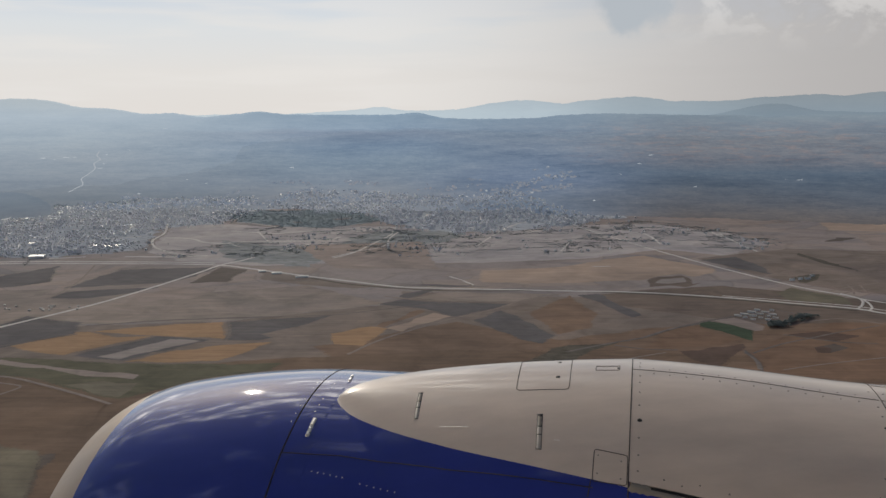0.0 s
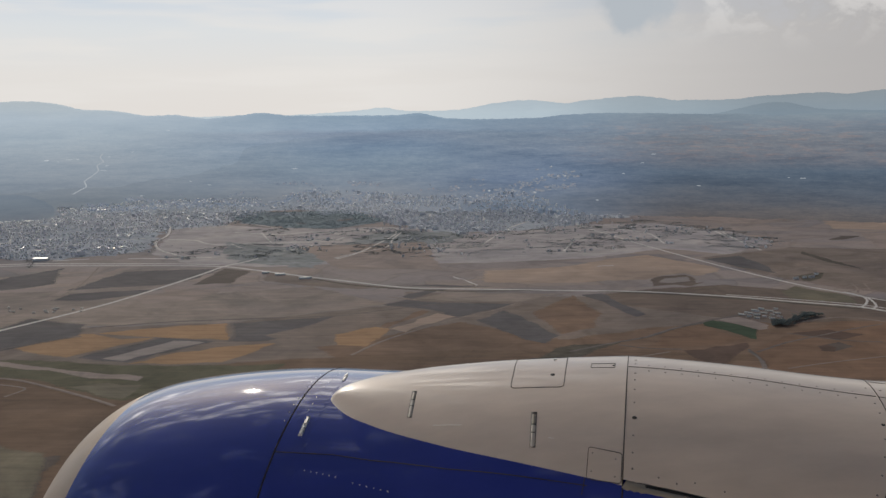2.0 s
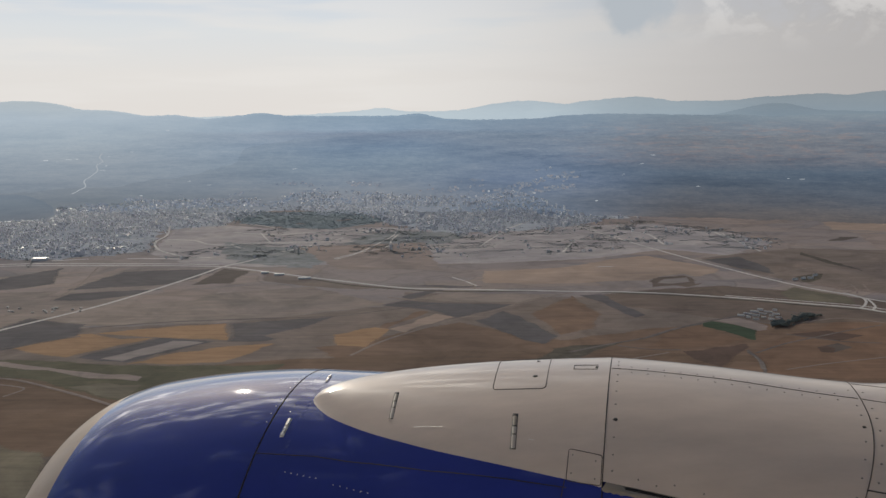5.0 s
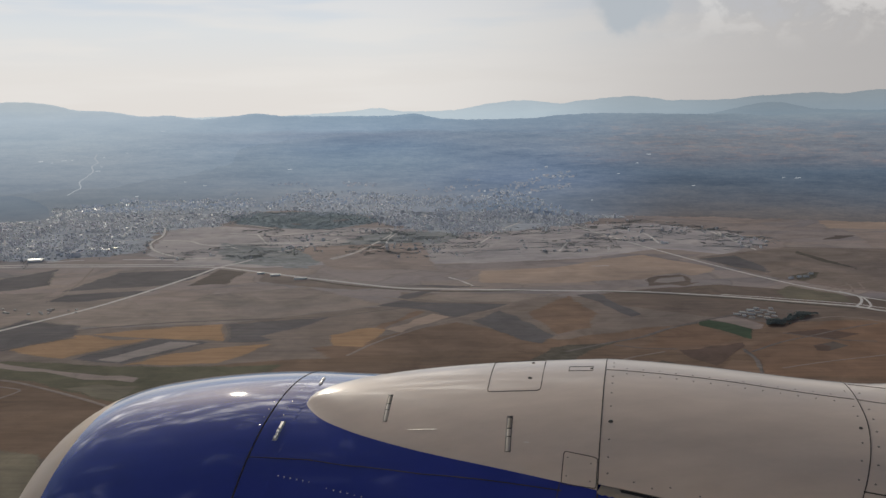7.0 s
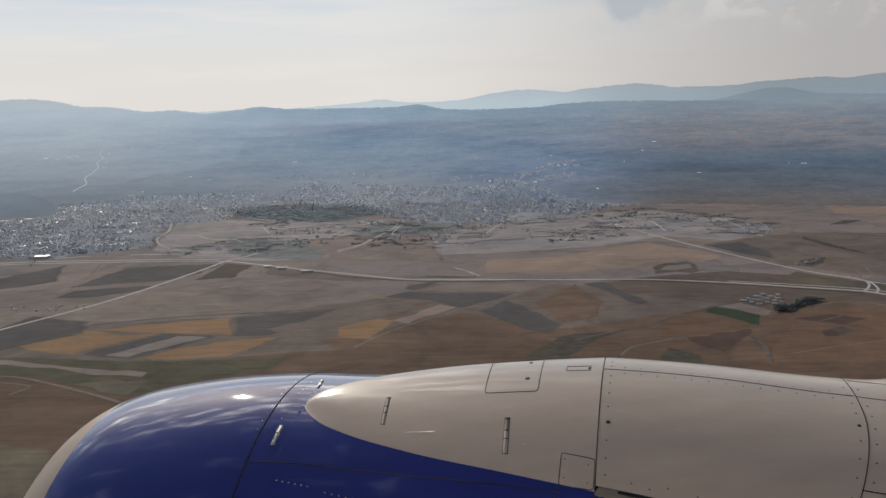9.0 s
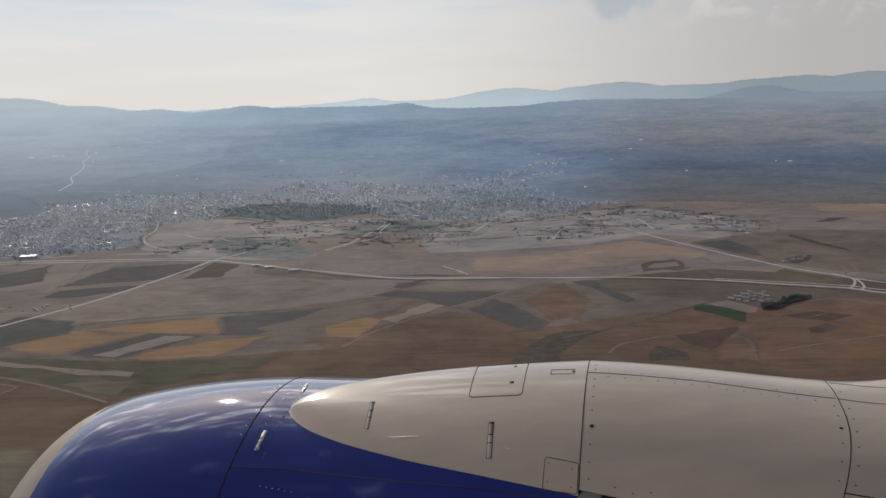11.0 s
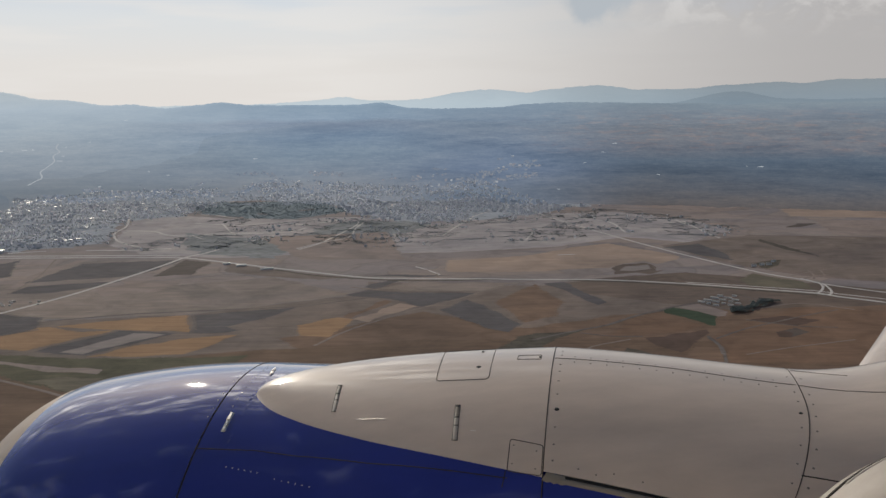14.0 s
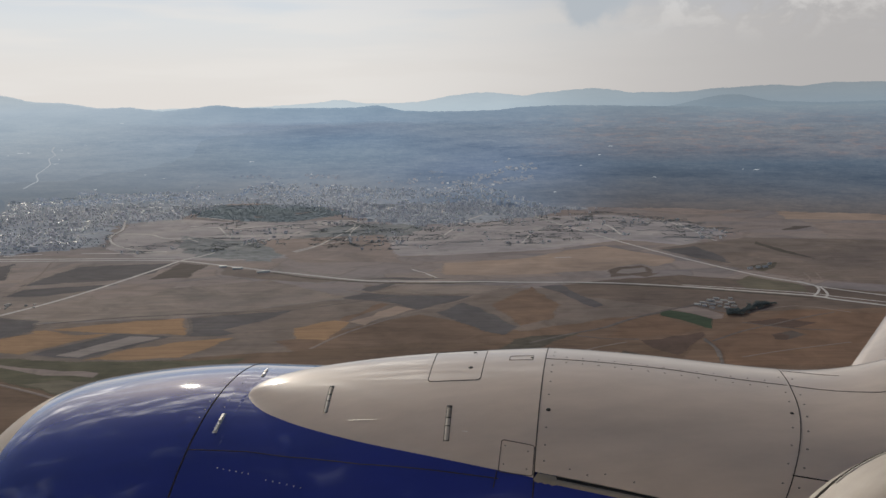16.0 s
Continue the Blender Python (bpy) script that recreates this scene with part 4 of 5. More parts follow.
road("dirt_track", "faint dirt track between fields", 2.2, [(-673, 1354), (-633, 1341), (-618, 1327), (-632, 1292)], track, 0.8)
road("dirt_track", "faint dirt track between fields", 2.2, [(-903, 2400), (-857, 2164), (-844, 1959)], track, 0.8)
road("dirt_track", "faint dirt track between fields", 2.2, [(24, 2202), (53, 2142), (55, 2087)], track, 0.8)
road("dirt_track", "faint dirt track between fields", 2.2, [(712, 2197), (827, 2299), (919, 2359)], track, 0.8)
road("dirt_track", "faint dirt track between fields", 2.2, [(259, 1431), (286, 1480), (359, 1523)], track, 0.8)
road("dirt_track", "overgrown ditch between fields", 3, [(-223, 1808), (-117, 1869), (-3, 1929)], ditch, 0.8)
road("dirt_track", "overgrown ditch between fields", 3, [(-387, 1605), (-391, 1668), (-414, 1750)], ditch, 0.8)
road("dirt_track", "overgrown ditch between fields", 3, [(284, 1572), (327, 1547), (383, 1540)], ditch, 0.8)
road("dirt_track", "overgrown ditch between fields", 3, [(-767, 1555), (-729, 1599), (-661, 1652)], ditch, 0.8)

# ---- aircraft: the engine nacelle and the wing's leading edge ----
AX = radians(11.6)
FORE = Vector((-math.cos(AX), math.sin(AX), 0))
OUT = Vector((math.sin(AX), math.cos(AX), 0))
HUB = Vector((0, 0, ALT)) + 3.2 * OUT + Vector((0, 0, -1.95))
S_NOSE, S_LIP, S_INLET, S_FAN, S_REV = 1.9687, 1.805, 1.097, 0.0, -0.778


def barrel(s):
    """Radius of the round cowl along the axis, nose to the front."""
    if s > 1.05:
        v = min(1.0, max(0.0, (s - 1.680) / (S_NOSE - 1.680)))
        return 0.9735 - 0.1156 * ((s - 1.0) / 0.86) ** 2 - 0.0929 * (1 - math.sqrt(1 - v * v))
    return 0.9730 + 0.010 * smoothstep(1.05, 0.3, s) - 0.03 * smoothstep(-0.3, -1.3, s)


def tip_low(s):
    """Lower edge of the white fairing, which starts at a rounded tip."""
    q = math.sqrt(max(0.0, 0.997 - s))
    return -10.0 - 25.7 * q + 0.7 * smoothstep(0.0, 0.2, q) + 1.9 * smoothstep(0.65, 1.08, q)


def tip_high(s):
    return -10.0 + 25.9 * math.sqrt(max(0.0, 0.997 - s))


def bulge(s, th):
    """The fairing that swells out of the top of the cowl, aft of its rounded tip."""
    if s >= 0.996:
        return 0.0
    u = max(0.0, s)
    high, low = tip_high(u), tip_low(u) - 5 * smoothstep(0.97, 0.8, u) - 36 * smoothstep(0.9, 0.25, u)
    mid = -10.0 + 12.0 * math.sqrt(0.997 - u)
    t = min(1.0, (th - mid) / (high - mid) if th > mid else (mid - th) / (mid - low))
    side = math.sqrt(1 - t ** 4) if th > mid else 1 - smoothstep(0.15, 1.0, t)
    return side * (0.0954 * ((0.997 - u) / 0.997) ** 0.549 - 0.0310 * smoothstep(0.0, -0.75, s) - 0.02 * smoothstep(-0.8, -1.3, s))


def skin(s, th, off=0.0):
    """A point of the cowl: s metres along the axis, th degrees from the top, outboard positive."""
    r = barrel(s) + bulge(s, th) + off
    a = radians(th)
    return HUB + s * FORE + r * math.sin(a) * OUT + Vector((0, 0, r * math.cos(a)))


def patch(s0, s1, lo, hi, ns, nt, off=0.0, ease=False):
    """Skin between two stations; lo and hi are angles or functions of the station."""
    rows = []
    for i in range(ns + 1):
        f = i / ns
        f = f * f if ease else f
        s = s0 + (s1 - s0) * f
        a, b = (lo(s) if callable(lo) else lo), (hi(s) if callable(hi) else hi)
        rows.append([skin(s, a + (b - a) * j / nt, off) for j in range(nt + 1)])
    bm = sheet(rows)
    bmesh.ops.remove_doubles(bm, verts=bm.verts, dist=1e-5)
    bmesh.ops.recalc_face_normals(bm, faces=bm.faces)
    return bm


def strip(points, width, off, skin=skin):
    """A narrow band that follows the skin; points are (s, th)."""
    rows = []
    at = [skin(s, t, off) for s, t in points]
    for k, (s, t) in enumerate(points):
        d = at[min(k + 1, len(at) - 1)] - at[max(k - 1, 0)]
        up = (skin(s, t, off + 0.1) - at[k]).normalized()
        side = d.cross(up).normalized() * width / 2
        rows.append([at[k] - side - up * 0.004, at[k] - side * 0.8, at[k] + side * 0.8, at[k] + side - up * 0.004])
    bm = sheet(rows)
    bmesh.ops.recalc_face_normals(bm, faces=bm.faces)
    return bm


def line(a, b, n=24):
    return [(a[0] + (b[0] - a[0]) * k / n, a[1] + (b[1] - a[1]) * k / n) for k in range(n + 1)]


def rounded(corners, r=0.12, n=6):
    """Closed outline of (s, th) corners with the corners cut round."""
    out = []
    m = len(corners)
    for k in range(m):
        p, q, w = corners[k - 1], corners[k], corners[(k + 1) % m]
        a = (q[0] + (p[0] - q[0]) * r, q[1] + (p[1] - q[1]) * r)
        b = (q[0] + (w[0] - q[0]) * r, q[1] + (w[1] - q[1]) * r)
        for j in range(n + 1):
            t = j / n
            out.append(tuple((1 - t) ** 2 * a[i] + 2 * t * (1 - t) * q[i] + t * t * b[i] for i in (0, 1)))
        nxt = (w[0] + (q[0] - w[0]) * r, w[1] + (q[1] - w[1]) * r)
        out += line(b, nxt, 8)[1:-1]
    return out + [out[0]]


aircraft = tagged(new("aircraft"), "airliner engine cowl in glossy blue and white paint", "aircraft")
inlet_cowl = part("inlet_cowl", patch(S_LIP, S_INLET + 0.003, -180, 180, 34, 144), blue, aircraft, "glossy deep blue inlet cowl")
# rounded metal lip that turns into the intake
rows = []
for k in range(27):
    if k <= 14:
        s = S_LIP + (S_NOSE - S_LIP) * math.sin(math.pi / 2 * k / 14)
        r = barrel(s)
    else:
        u = (k - 14) / 12
        s = S_NOSE - 0.9 * u ** 1.6
        r = barrel(S_NOSE) - 0.075 * math.sqrt(min(1.0, u * 2.2))
    rows.append([HUB + s * FORE + r * math.sin(a) * OUT + Vector((0, 0, r * math.cos(a))) for a in (radians(2.5 * j) for j in range(144))])
bm = sheet(rows, True)
bmesh.ops.recalc_face_normals(bm, faces=bm.faces)
part("lip_skin", bm, lip_metal, inlet_cowl, "bare metal inlet lip")

LEAD = [S_INLET - 0.003 - (S_INLET - 1.0) * k / 8 for k in range(8)]
BODY = [0.997 - 0.9955 * (k / 90) ** 2 for k in range(91)]


def loft(stations, lo, hi, nt):
    """Skin through given stations between two edges."""
    rows = [[skin(s, lo(s) + (hi(s) - lo(s)) * j / nt) for j in range(nt + 1)] for s in stations]
    bm = sheet(rows)
    bmesh.ops.remove_doubles(bm, verts=bm.verts, dist=1e-6)
    bmesh.ops.recalc_face_normals(bm, faces=bm.faces)
    return bm


fairing_top = lambda s: min(tip_high(s), 60)
fan_cowl = part("fan_cowl", loft(LEAD + BODY, lambda s: -180, tip_low, 260), blue, aircraft, "glossy deep blue fan cowl door")
part("outer_fan_cowl", loft(LEAD + BODY, fairing_top, lambda s: 180, 90), blue, aircraft, "glossy deep blue outboard cowl door")
top_fairing = part("top_fairing", loft(BODY, tip_low, fairing_top, 110), white, aircraft, "white painted top fairing with rounded tip")


def aft_edge(th):
    """Station of the reverser's aft joint, which curves forward low on the side."""
    return S_REV + 0.095 * (max(0.0, -th - 10) / 24) ** 2


def sleeve_edge(s):
    """Angle of the lower edge of the white skin."""
    return -32.2 + 8.0 * s


rows = []
for i in range(31):
    rows.append([skin(-0.0015 + (aft_edge(th) + 0.0005) * i / 30, th) for th in (60 - (60 - sleeve_edge(aft_edge(-34) * i / 30)) * j / 60 for j in range(61))])
bm = sheet(rows)
bmesh.ops.recalc_face_normals(bm, faces=bm.faces)
reverser = part("reverser_cowl", bm, white, aircraft, "white painted reverser cowl")
part("lower_reverser", patch(S_FAN - 0.003, S_REV - 0.6, -180, lambda s: sleeve_edge(s) - 1.2, 24, 60), blue, reverser, "blue lower reverser sleeve")
part("outer_reverser", patch(S_FAN - 0.003, S_REV - 0.6, 60, 180, 24, 50), white, reverser)


def strut_point(s, th, off=0.0):
    """Aft skin that sweeps up towards the wing."""
    rise = smoothstep(S_REV - 0.02, S_REV - 1.0, s)
    return skin(s, th, off) + Vector((0, 0, 0.28 * rise * math.exp(-((th - 12) / 40.0) ** 2)))


rows = [[strut_point(aft_edge(th) - 0.002 - 1.1 * i / 26, th) for th in (-60 + 120 * j / 60 for j in range(61))] for i in range(27)]
bm = sheet(rows)
bmesh.ops.recalc_face_normals(bm, faces=bm.faces)
strut = part("strut_fairing", bm, white, aircraft, "white strut fairing rising to the wing")

# joints between the panels
JOINT = [
    (inlet_cowl, line((S_INLET, -120), (S_INLET, 100), 90), 0.0028),
    (top_fairing, line((S_FAN, -60), (S_FAN, 60), 60), 0.0034),
    (reverser, [(aft_edge(-40 + 2 * k), -40 + 2 * k) for k in range(41)], 0.0025),
    (fan_cowl, line((S_INLET, -28.2), (0.90, -28.0), 12) + line((0.90, -28.0), (0.71, -29.2), 12)[1:] + line((0.71, -29.2), (0.52, -31.2), 12)[1:] + line((0.52, -31.2), (0.10, -33.6), 24)[1:], 0.0033),
    (reverser, line((-0.003, -1.9), (-0.40, -2.5), 20) + line((-0.40, -2.5), (-0.77, -4.3), 20)[1:], 0.0019),
]
for owner, points, width in JOINT:
    part("joint", strip(points, width, 0.0012), seal, owner, "thin dark panel joint")
for points, width in ((line((-0.716, -28.9), (-0.90, -30.0), 12), 0.0045), (line((-0.779, -4.3), (-0.917, -6.12), 12) + line((-0.917, -6.12), (-1.03, -7.5), 12)[1:] + line((-1.03, -7.5), (-1.4, -8.2), 12)[1:], 0.0022), (line((-0.785, 5.5), (-0.84, 4.8), 6) + line((-0.84, 4.8), (-0.95, 1.6), 12)[1:], 0.0014)):
    part("joint", strip(points, width, 0.0012, strut_point), seal, strut, "thin dark panel joint")
ACCESS = [
    (top_fairing, [(0.371, -11.7), (0.199, -11.2), (0.211, 6.8), (0.388, 5.0)], 0.0024, 0.08),
    (top_fairing, [(0.103, -32.4), (0.102, -26.4), (0.004, -27.5), (0.004, -33.0)], 0.0024, 0.10),
    (top_fairing, [(0.121, -2.5), (0.042, -2.5), (0.042, 0.0), (0.121, -0.1)], 0.0022, 0.04),
]
JOINT_LOW = [(0.107 + 0.001 * k, -32.2 - 0.5 * k) for k in range(7)]
part("joint", strip(JOINT_LOW, 0.003, 0.0012), seal, fan_cowl, "thin dark panel joint")
for owner, corners, width, r in ACCESS:
    part("access_panel_edge", strip(rounded(corners, r), width, 0.0012), seal, owner, "dark outline of an access panel")


def stud(s, th, r, off=0.001, skin=skin):
    """A low round fastener head lying on the skin."""
    c = skin(s, th, off)
    up = (skin(s, th, 0.1) - skin(s, th)).normalized()
    u = FORE.cross(up).normalized()
    v = up.cross(u)
    bm = bmesh.new()
    rim = [bm.verts.new(c + r * (math.cos(a) * u + math.sin(a) * v) - up * 0.003) for a in (math.tau * k / 10 for k in range(10))]
    cap = [bm.verts.new(c + 0.7 * r * (math.cos(a) * u + math.sin(a) * v) + up * 0.0002) for a in (math.tau * k / 10 for k in range(10))]
    bm.faces.new(cap)
    for k in range(10):
        bm.faces.new((rim[k], rim[(k + 1) % 10], cap[(k + 1) % 10], cap[k]))
    bmesh.ops.recalc_face_normals(bm, faces=bm.faces)
    return bm


def block(s0, s1, t0, t1, h, base=-0.004):
    """A shallow box on the skin between two stations and two angles."""
    bm = bmesh.new()
    lowv = [bm.verts.new(skin(s, t, base)) for s, t in ((s0, t0), (s1, t0), (s1, t1), (s0, t1))]
    e, g = (s1 - s0) * 0.08, (t1 - t0) * 0.08
    topv = [bm.verts.new(skin(s, t, h)) for s, t in ((s0 + e, t0 + g), (s1 - e, t0 + g), (s1 - e, t1 - g), (s0 + e, t1 - g))]
    bm.faces.new(topv)
    for k in range(4):
        bm.faces.new((lowv[k], lowv[(k + 1) % 4], topv[(k + 1) % 4], topv[k]))
    bmesh.ops.recalc_face_normals(bm, faces=bm.faces)
    return bm


# hinge fittings: a grey recess in a dark outline, with a small window and a link
def hinge(owner, s, t0, t1, slant, width, metal):
    at = lambda f: (s + slant * f, t0 + (t1 - t0) * f)
    if metal:
        slot = part("hinge_slot", strip(line(at(0), at(1), 12), width, 0.0015), bright, owner, "cream metal hinge fitting on the cowl")
        for a, b in ((0.02, 0.44), (0.56, 0.98)):
            part("hinge_link", block(at(a)[0] - width * 0.32, at(a)[0] + width * 0.32, at(a)[1], at(b)[1], 0.006), bright, slot, "", False)
        return
    slot = part("hinge_slot", strip(line(at(0), at(1), 12), width, 0.0012), recess, owner, "grey hinge fitting recessed in the cowl")
    for a, b, mat in ((0.02, 0.38, hinge_pale), (0.41, 0.61, hinge_pale), (0.64, 0.92, worn)):
        part("hinge_link", strip(line(at(a), at(b), 6), width * 0.74, 0.0018), mat, slot)
    part("hinge_rib", strip(line(at(0.60), at(0.625), 3), width * 0.7, 0.0024), slot_mat, slot)


hinge(top_fairing, 0.680, -19.4, -11.6, 0.014, 0.019, False)
hinge(top_fairing, 0.268, -27.0, -18.9, 0.010, 0.021, False)
hinge(fan_cowl, 1.0345, -23.8, -18.2, 0.001, 0.016, True)
hinge(fan_cowl, 1.003, -1.8, 3.0, 0.015, 0.009, True)

# thin bright metal strips laid on the skin in place of glints
for a, b in (((0.595, -21.7), (0.50, -21.95)), ((0.225, -24.8), (0.208, -24.9))):
    part("glint_strip", strip(line(a, b, 8), 0.0022, 0.0008), bright, top_fairing, "small bright strip in place of a glint")

# latch holes and drain holes
for s, th, r in ((0.243, -6.1, 0.0095), (0.251, 3.2, 0.0075), (-0.028, -19.7, 0.0085), (0.046, -1.3, 0.006)):
    part("latch_hole", stud(s, th, r, 0.0018), slot_mat, top_fairing if s > 0 else reverser)
for th in (3.0, 0.0, -5.2, -8.2, -11.8, -15.8, -23.7, -27.2, -30.2):
    part("rivet", stud(-0.026, th, 0.0040), rivet_mat, reverser)
for k in range(13):
    mid_th = -2.0 - 0.18 * k
    part("rivet", stud(-0.07 - 0.053 * k, mid_th + 1.5, 0.0034), rivet_mat, reverser)
    part("rivet", stud(-0.07 - 0.053 * k, mid_th - 1.6, 0.0034), rivet_mat, reverser)
for k, th in enumerate((0.0, -4.0, -7.5, -11.0, -14.7, -18.6, -22.8, -26.7, -30.5)):
    part("rivet", stud(aft_edge(th) + 0.022, th, 0.0075 if k == 4 else 0.0040), slot_mat if k == 4 else rivet_mat, reverser)
    part("rivet", stud(aft_edge(th) - 0.020, th - 0.6, 0.0044, 0.001, strut_point), rivet_mat, strut)
for s, th in ((-0.10, -31.4), (-0.15, -32.2), (-0.2, -31.8), (-0.28, -32.8)):
    part("rivet", stud(s, th, 0.0036), rivet_mat, reverser)
for s, th in ((0.090, -27.6), (0.022, -28.6), (0.090, -31.0), (0.022, -31.8)):
    part("rivet", stud(s, th, 0.0033), rivet_mat, top_fairing)
for k in range(6):
    part("rivet", stud(0.975 - 0.021 * k, -32.0 - 0.18 * k, 0.0022), bright, fan_cowl)
    part("rivet", stud(0.809 - 0.023 * k, -34.0 - 0.24 * k, 0.0022), bright, fan_cowl)
for k in range(9):
    part("rivet", stud(1.048, 4 - 2.5 * k, 0.0024), bright, fan_cowl)
    part("rivet", stud(1.112, 2 - 2.7 * k, 0.0024), bright, inlet_cowl)
# worn slot where the sleeve slides under the white skin
part("sleeve_slot", strip([(-0.01 - 0.02 * k, sleeve_edge(-0.01 - 0.02 * k) - 0.35) for k in range(36)], 0.012, -0.001), slot_mat, reverser, "dark sliding joint of the sleeve")
part("sleeve_lip", strip([(-0.05 - 0.02 * k, sleeve_edge(-0.05 - 0.02 * k) - 1.05) for k in range(34)], 0.018, 0.002), worn, reverser, "scuffed brown edge of the sleeve")
part("sealant", strip([(-0.005 - 0.01 * k, sleeve_edge(-0.01 * k) - 0.7 - 0.2 * (k % 2)) for k in range(7)], 0.034, 0.001), worn, reverser, "worn grey sealant at the joint")


# the wing, swept back from the fuselage past the strut
def wing_body(stations):
    """A closed aerofoil through stations of (s, out, up, chord, thickness)."""
    rows = []
    for s, l, z, chord, thick in stations:
        ring = []
        for j in range(48):
            q = j / 24 if j <= 24 else (48 - j) / 24
            u = (1 - math.cos(math.pi * (1 - q))) / 2
            y = thick * chord * 5 * (0.2969 * math.sqrt(u) - 0.126 * u - 0.3516 * u * u + 0.2843 * u ** 3 - 0.1036 * u ** 4)
            ring.append(spot(s - chord * u, l, z + (y if j <= 24 else -0.8 * y)))
        rows.append(ring)
    bm = sheet(rows, True)
    bm.verts.ensure_lookup_table()
    for k in (0, len(stations) - 1):
        bm.faces.new([bm.verts[k * 48 + j] for j in range(48)])
    bmesh.ops.recalc_face_normals(bm, faces=bm.faces)
    return bm


def spot(s, l, z):
    return Vector((0, 0, ALT)) + s * FORE + l * OUT + Vector((0, 0, z))


WING = [(-0.15, -0.5, -1.62, 6.4, 0.11), (-0.85, 1.6, -1.50, 5.2, 0.10), (-1.10, 2.9, -1.30, 4.6, 0.09), (-0.97, 3.55, -1.14, 4.2, 0.075)]
WING += [(-0.97 - 3.03 * f, 3.55 + 6.65 * f, -1.14 + 0.57 * f, 4.2 - 1.9 * f, 0.075) for f in (0.1, 0.25, 0.45, 0.7, 1.0)] + [(-4.75, 11.5, -0.46, 1.5, 0.06)]
wing = part("wing", wing_body(WING), white, aircraft, "white swept wing with smooth leading edge")


def rounded_edge(points, radius):
    """A thick rounded edge that follows a smooth line and thins out at both ends."""
    rows = []
    n = len(points)
    for k in range(n):
        d = (points[min(k + 1, n - 1)] - points[max(k - 1, 0)]).normalized()
        u = d.cross(Vector((0, 0, 1))).normalized()
        v = u.cross(d)
        r = radius * (0.25 + 0.75 * smoothstep(0, 7, k)) * (0.15 + 0.85 * smoothstep(n - 1, n - 13, k))
        rows.append([points[k] + r * (math.cos(a) * u + math.sin(a) * v) for a in (math.tau * j / 40 for j in range(40))])
    bm = sheet(rows, True)
    for ring in (0, n - 1):
        bm.verts.ensure_lookup_table()
        bm.faces.new([bm.verts[ring * 40 + j] for j in range(40)])
    bmesh.ops.recalc_face_normals(bm, faces=bm.faces)
    return bm


edge_line = [Vector(spot(s - 0.035, l, z - 0.06)) for s, l, z in ((-0.50, 2.02, -1.42), (-0.65, 2.089, -1.241), (-0.775, 2.129, -1.114), (-0.849, 2.146, -1.038), (-0.904, 2.146, -1.001), (-0.996, 2.13, -0.950), (-1.138, 2.089, -0.886), (-1.5, 2.02, -0.850), (-2.0, 1.95, -1.08), (-2.7, 1.85, -1.40))]
for _ in range(2):
    edge_line = [edge_line[0]] + [p for a, c in zip(edge_line, edge_line[1:]) for p in (a.lerp(c, 0.25), a.lerp(c, 0.75))] + [edge_line[-1]]
inboard = part("inboard_leading_edge", rounded_edge(edge_line, 0.30), duller_white, wing, "rounded white inboard leading edge")


def edge_band(points, radius, a0, a1):
    """A raised band along a rounded edge, between two angles round it."""
    rows = []
    for p, q in zip(points, points[1:]):
        d = (q - p).normalized()
        u = d.cross(Vector((0, 0, 1))).normalized()
        v = u.cross(d)
        rows.append([p + (radius + h) * (math.cos(a) * u + math.sin(a) * v) for a, h in ((radians(a0), -0.002), (radians(a0 + 0.3), 0.002), (radians(a1 - 0.3), 0.002), (radians(a1), -0.002))])
    bm = sheet(rows)
    bmesh.ops.recalc_face_normals(bm, faces=bm.faces)
    return bm


# a dark strip stands in for the shadow gap above the edge
part("edge_shadow_gap", edge_band(edge_line[11:26], 0.30, 103.5, 106.0), seal, inboard, "dark strip for the shadow gap along the top of the edge")
part("edge_trim", edge_band(edge_line[14:26], 0.30, 101.0, 102.6), hinge_pale, inboard, "thin pale trim strip")

# fuselage behind the window seat, closing the view back
rows = []
for k in range(33):
    s = -14 + 22 * k / 32
    end = min(1.0, (8.0 - s) / 4.0, (s + 14.0) / 4.0)
    r = max(0.02, 1.88 * math.sqrt(max(0.0, 1 - (1 - end) ** 2)))
    rows.append([spot(s, -1.95 + r * math.cos(radians(a)), -0.15 + r * math.sin(radians(a))) for a in range(0, 360, 5)])
bm = sheet(rows, True)
bmesh.ops.recalc_face_normals(bm, faces=bm.faces)
part("fuselage", bm, satin, aircraft, "white painted fuselage")

# fan face inside the intake and the nozzle at the back
rows = [[HUB + s * FORE + r * math.sin(a) * OUT + Vector((0, 0, r * math.cos(a))) for a in (math.tau * j / 72 for j in range(72))] for s, r in ((1.12, 0.74), (1.10, 0.3), (1.24, 0.16), (1.34, 0.02))]
part("fan_face", sheet(rows, True), dark_inside, inlet_cowl, "dark fan and spinner inside the intake")
rows = [[HUB + s * FORE + r * math.sin(a) * OUT + Vector((0, 0, r * math.cos(a))) for a in (math.tau * j / 72 for j in range(72))] for s, r in ((-1.36, 0.93), (-1.36, 0.62), (-1.9, 0.52), (-2.3, 0.40), (-2.3, 0.28), (-2.8, 0.05))]
part("exhaust_nozzle", sheet(rows, True), lip_metal, reverser, "bare metal exhaust nozzle")

# ---- buildings and trees ----

def inside(p, poly):
    hit, j = False, len(poly) - 1
    for i in range(len(poly)):
        (x0, y0), (x1, y1) = poly[i], poly[j]
        if (y0 > p[1]) != (y1 > p[1]) and p[0] < (x1 - x0) * (p[1] - y0) / (y1 - y0) + x0:
            hit = not hit
        j = i
    return hit


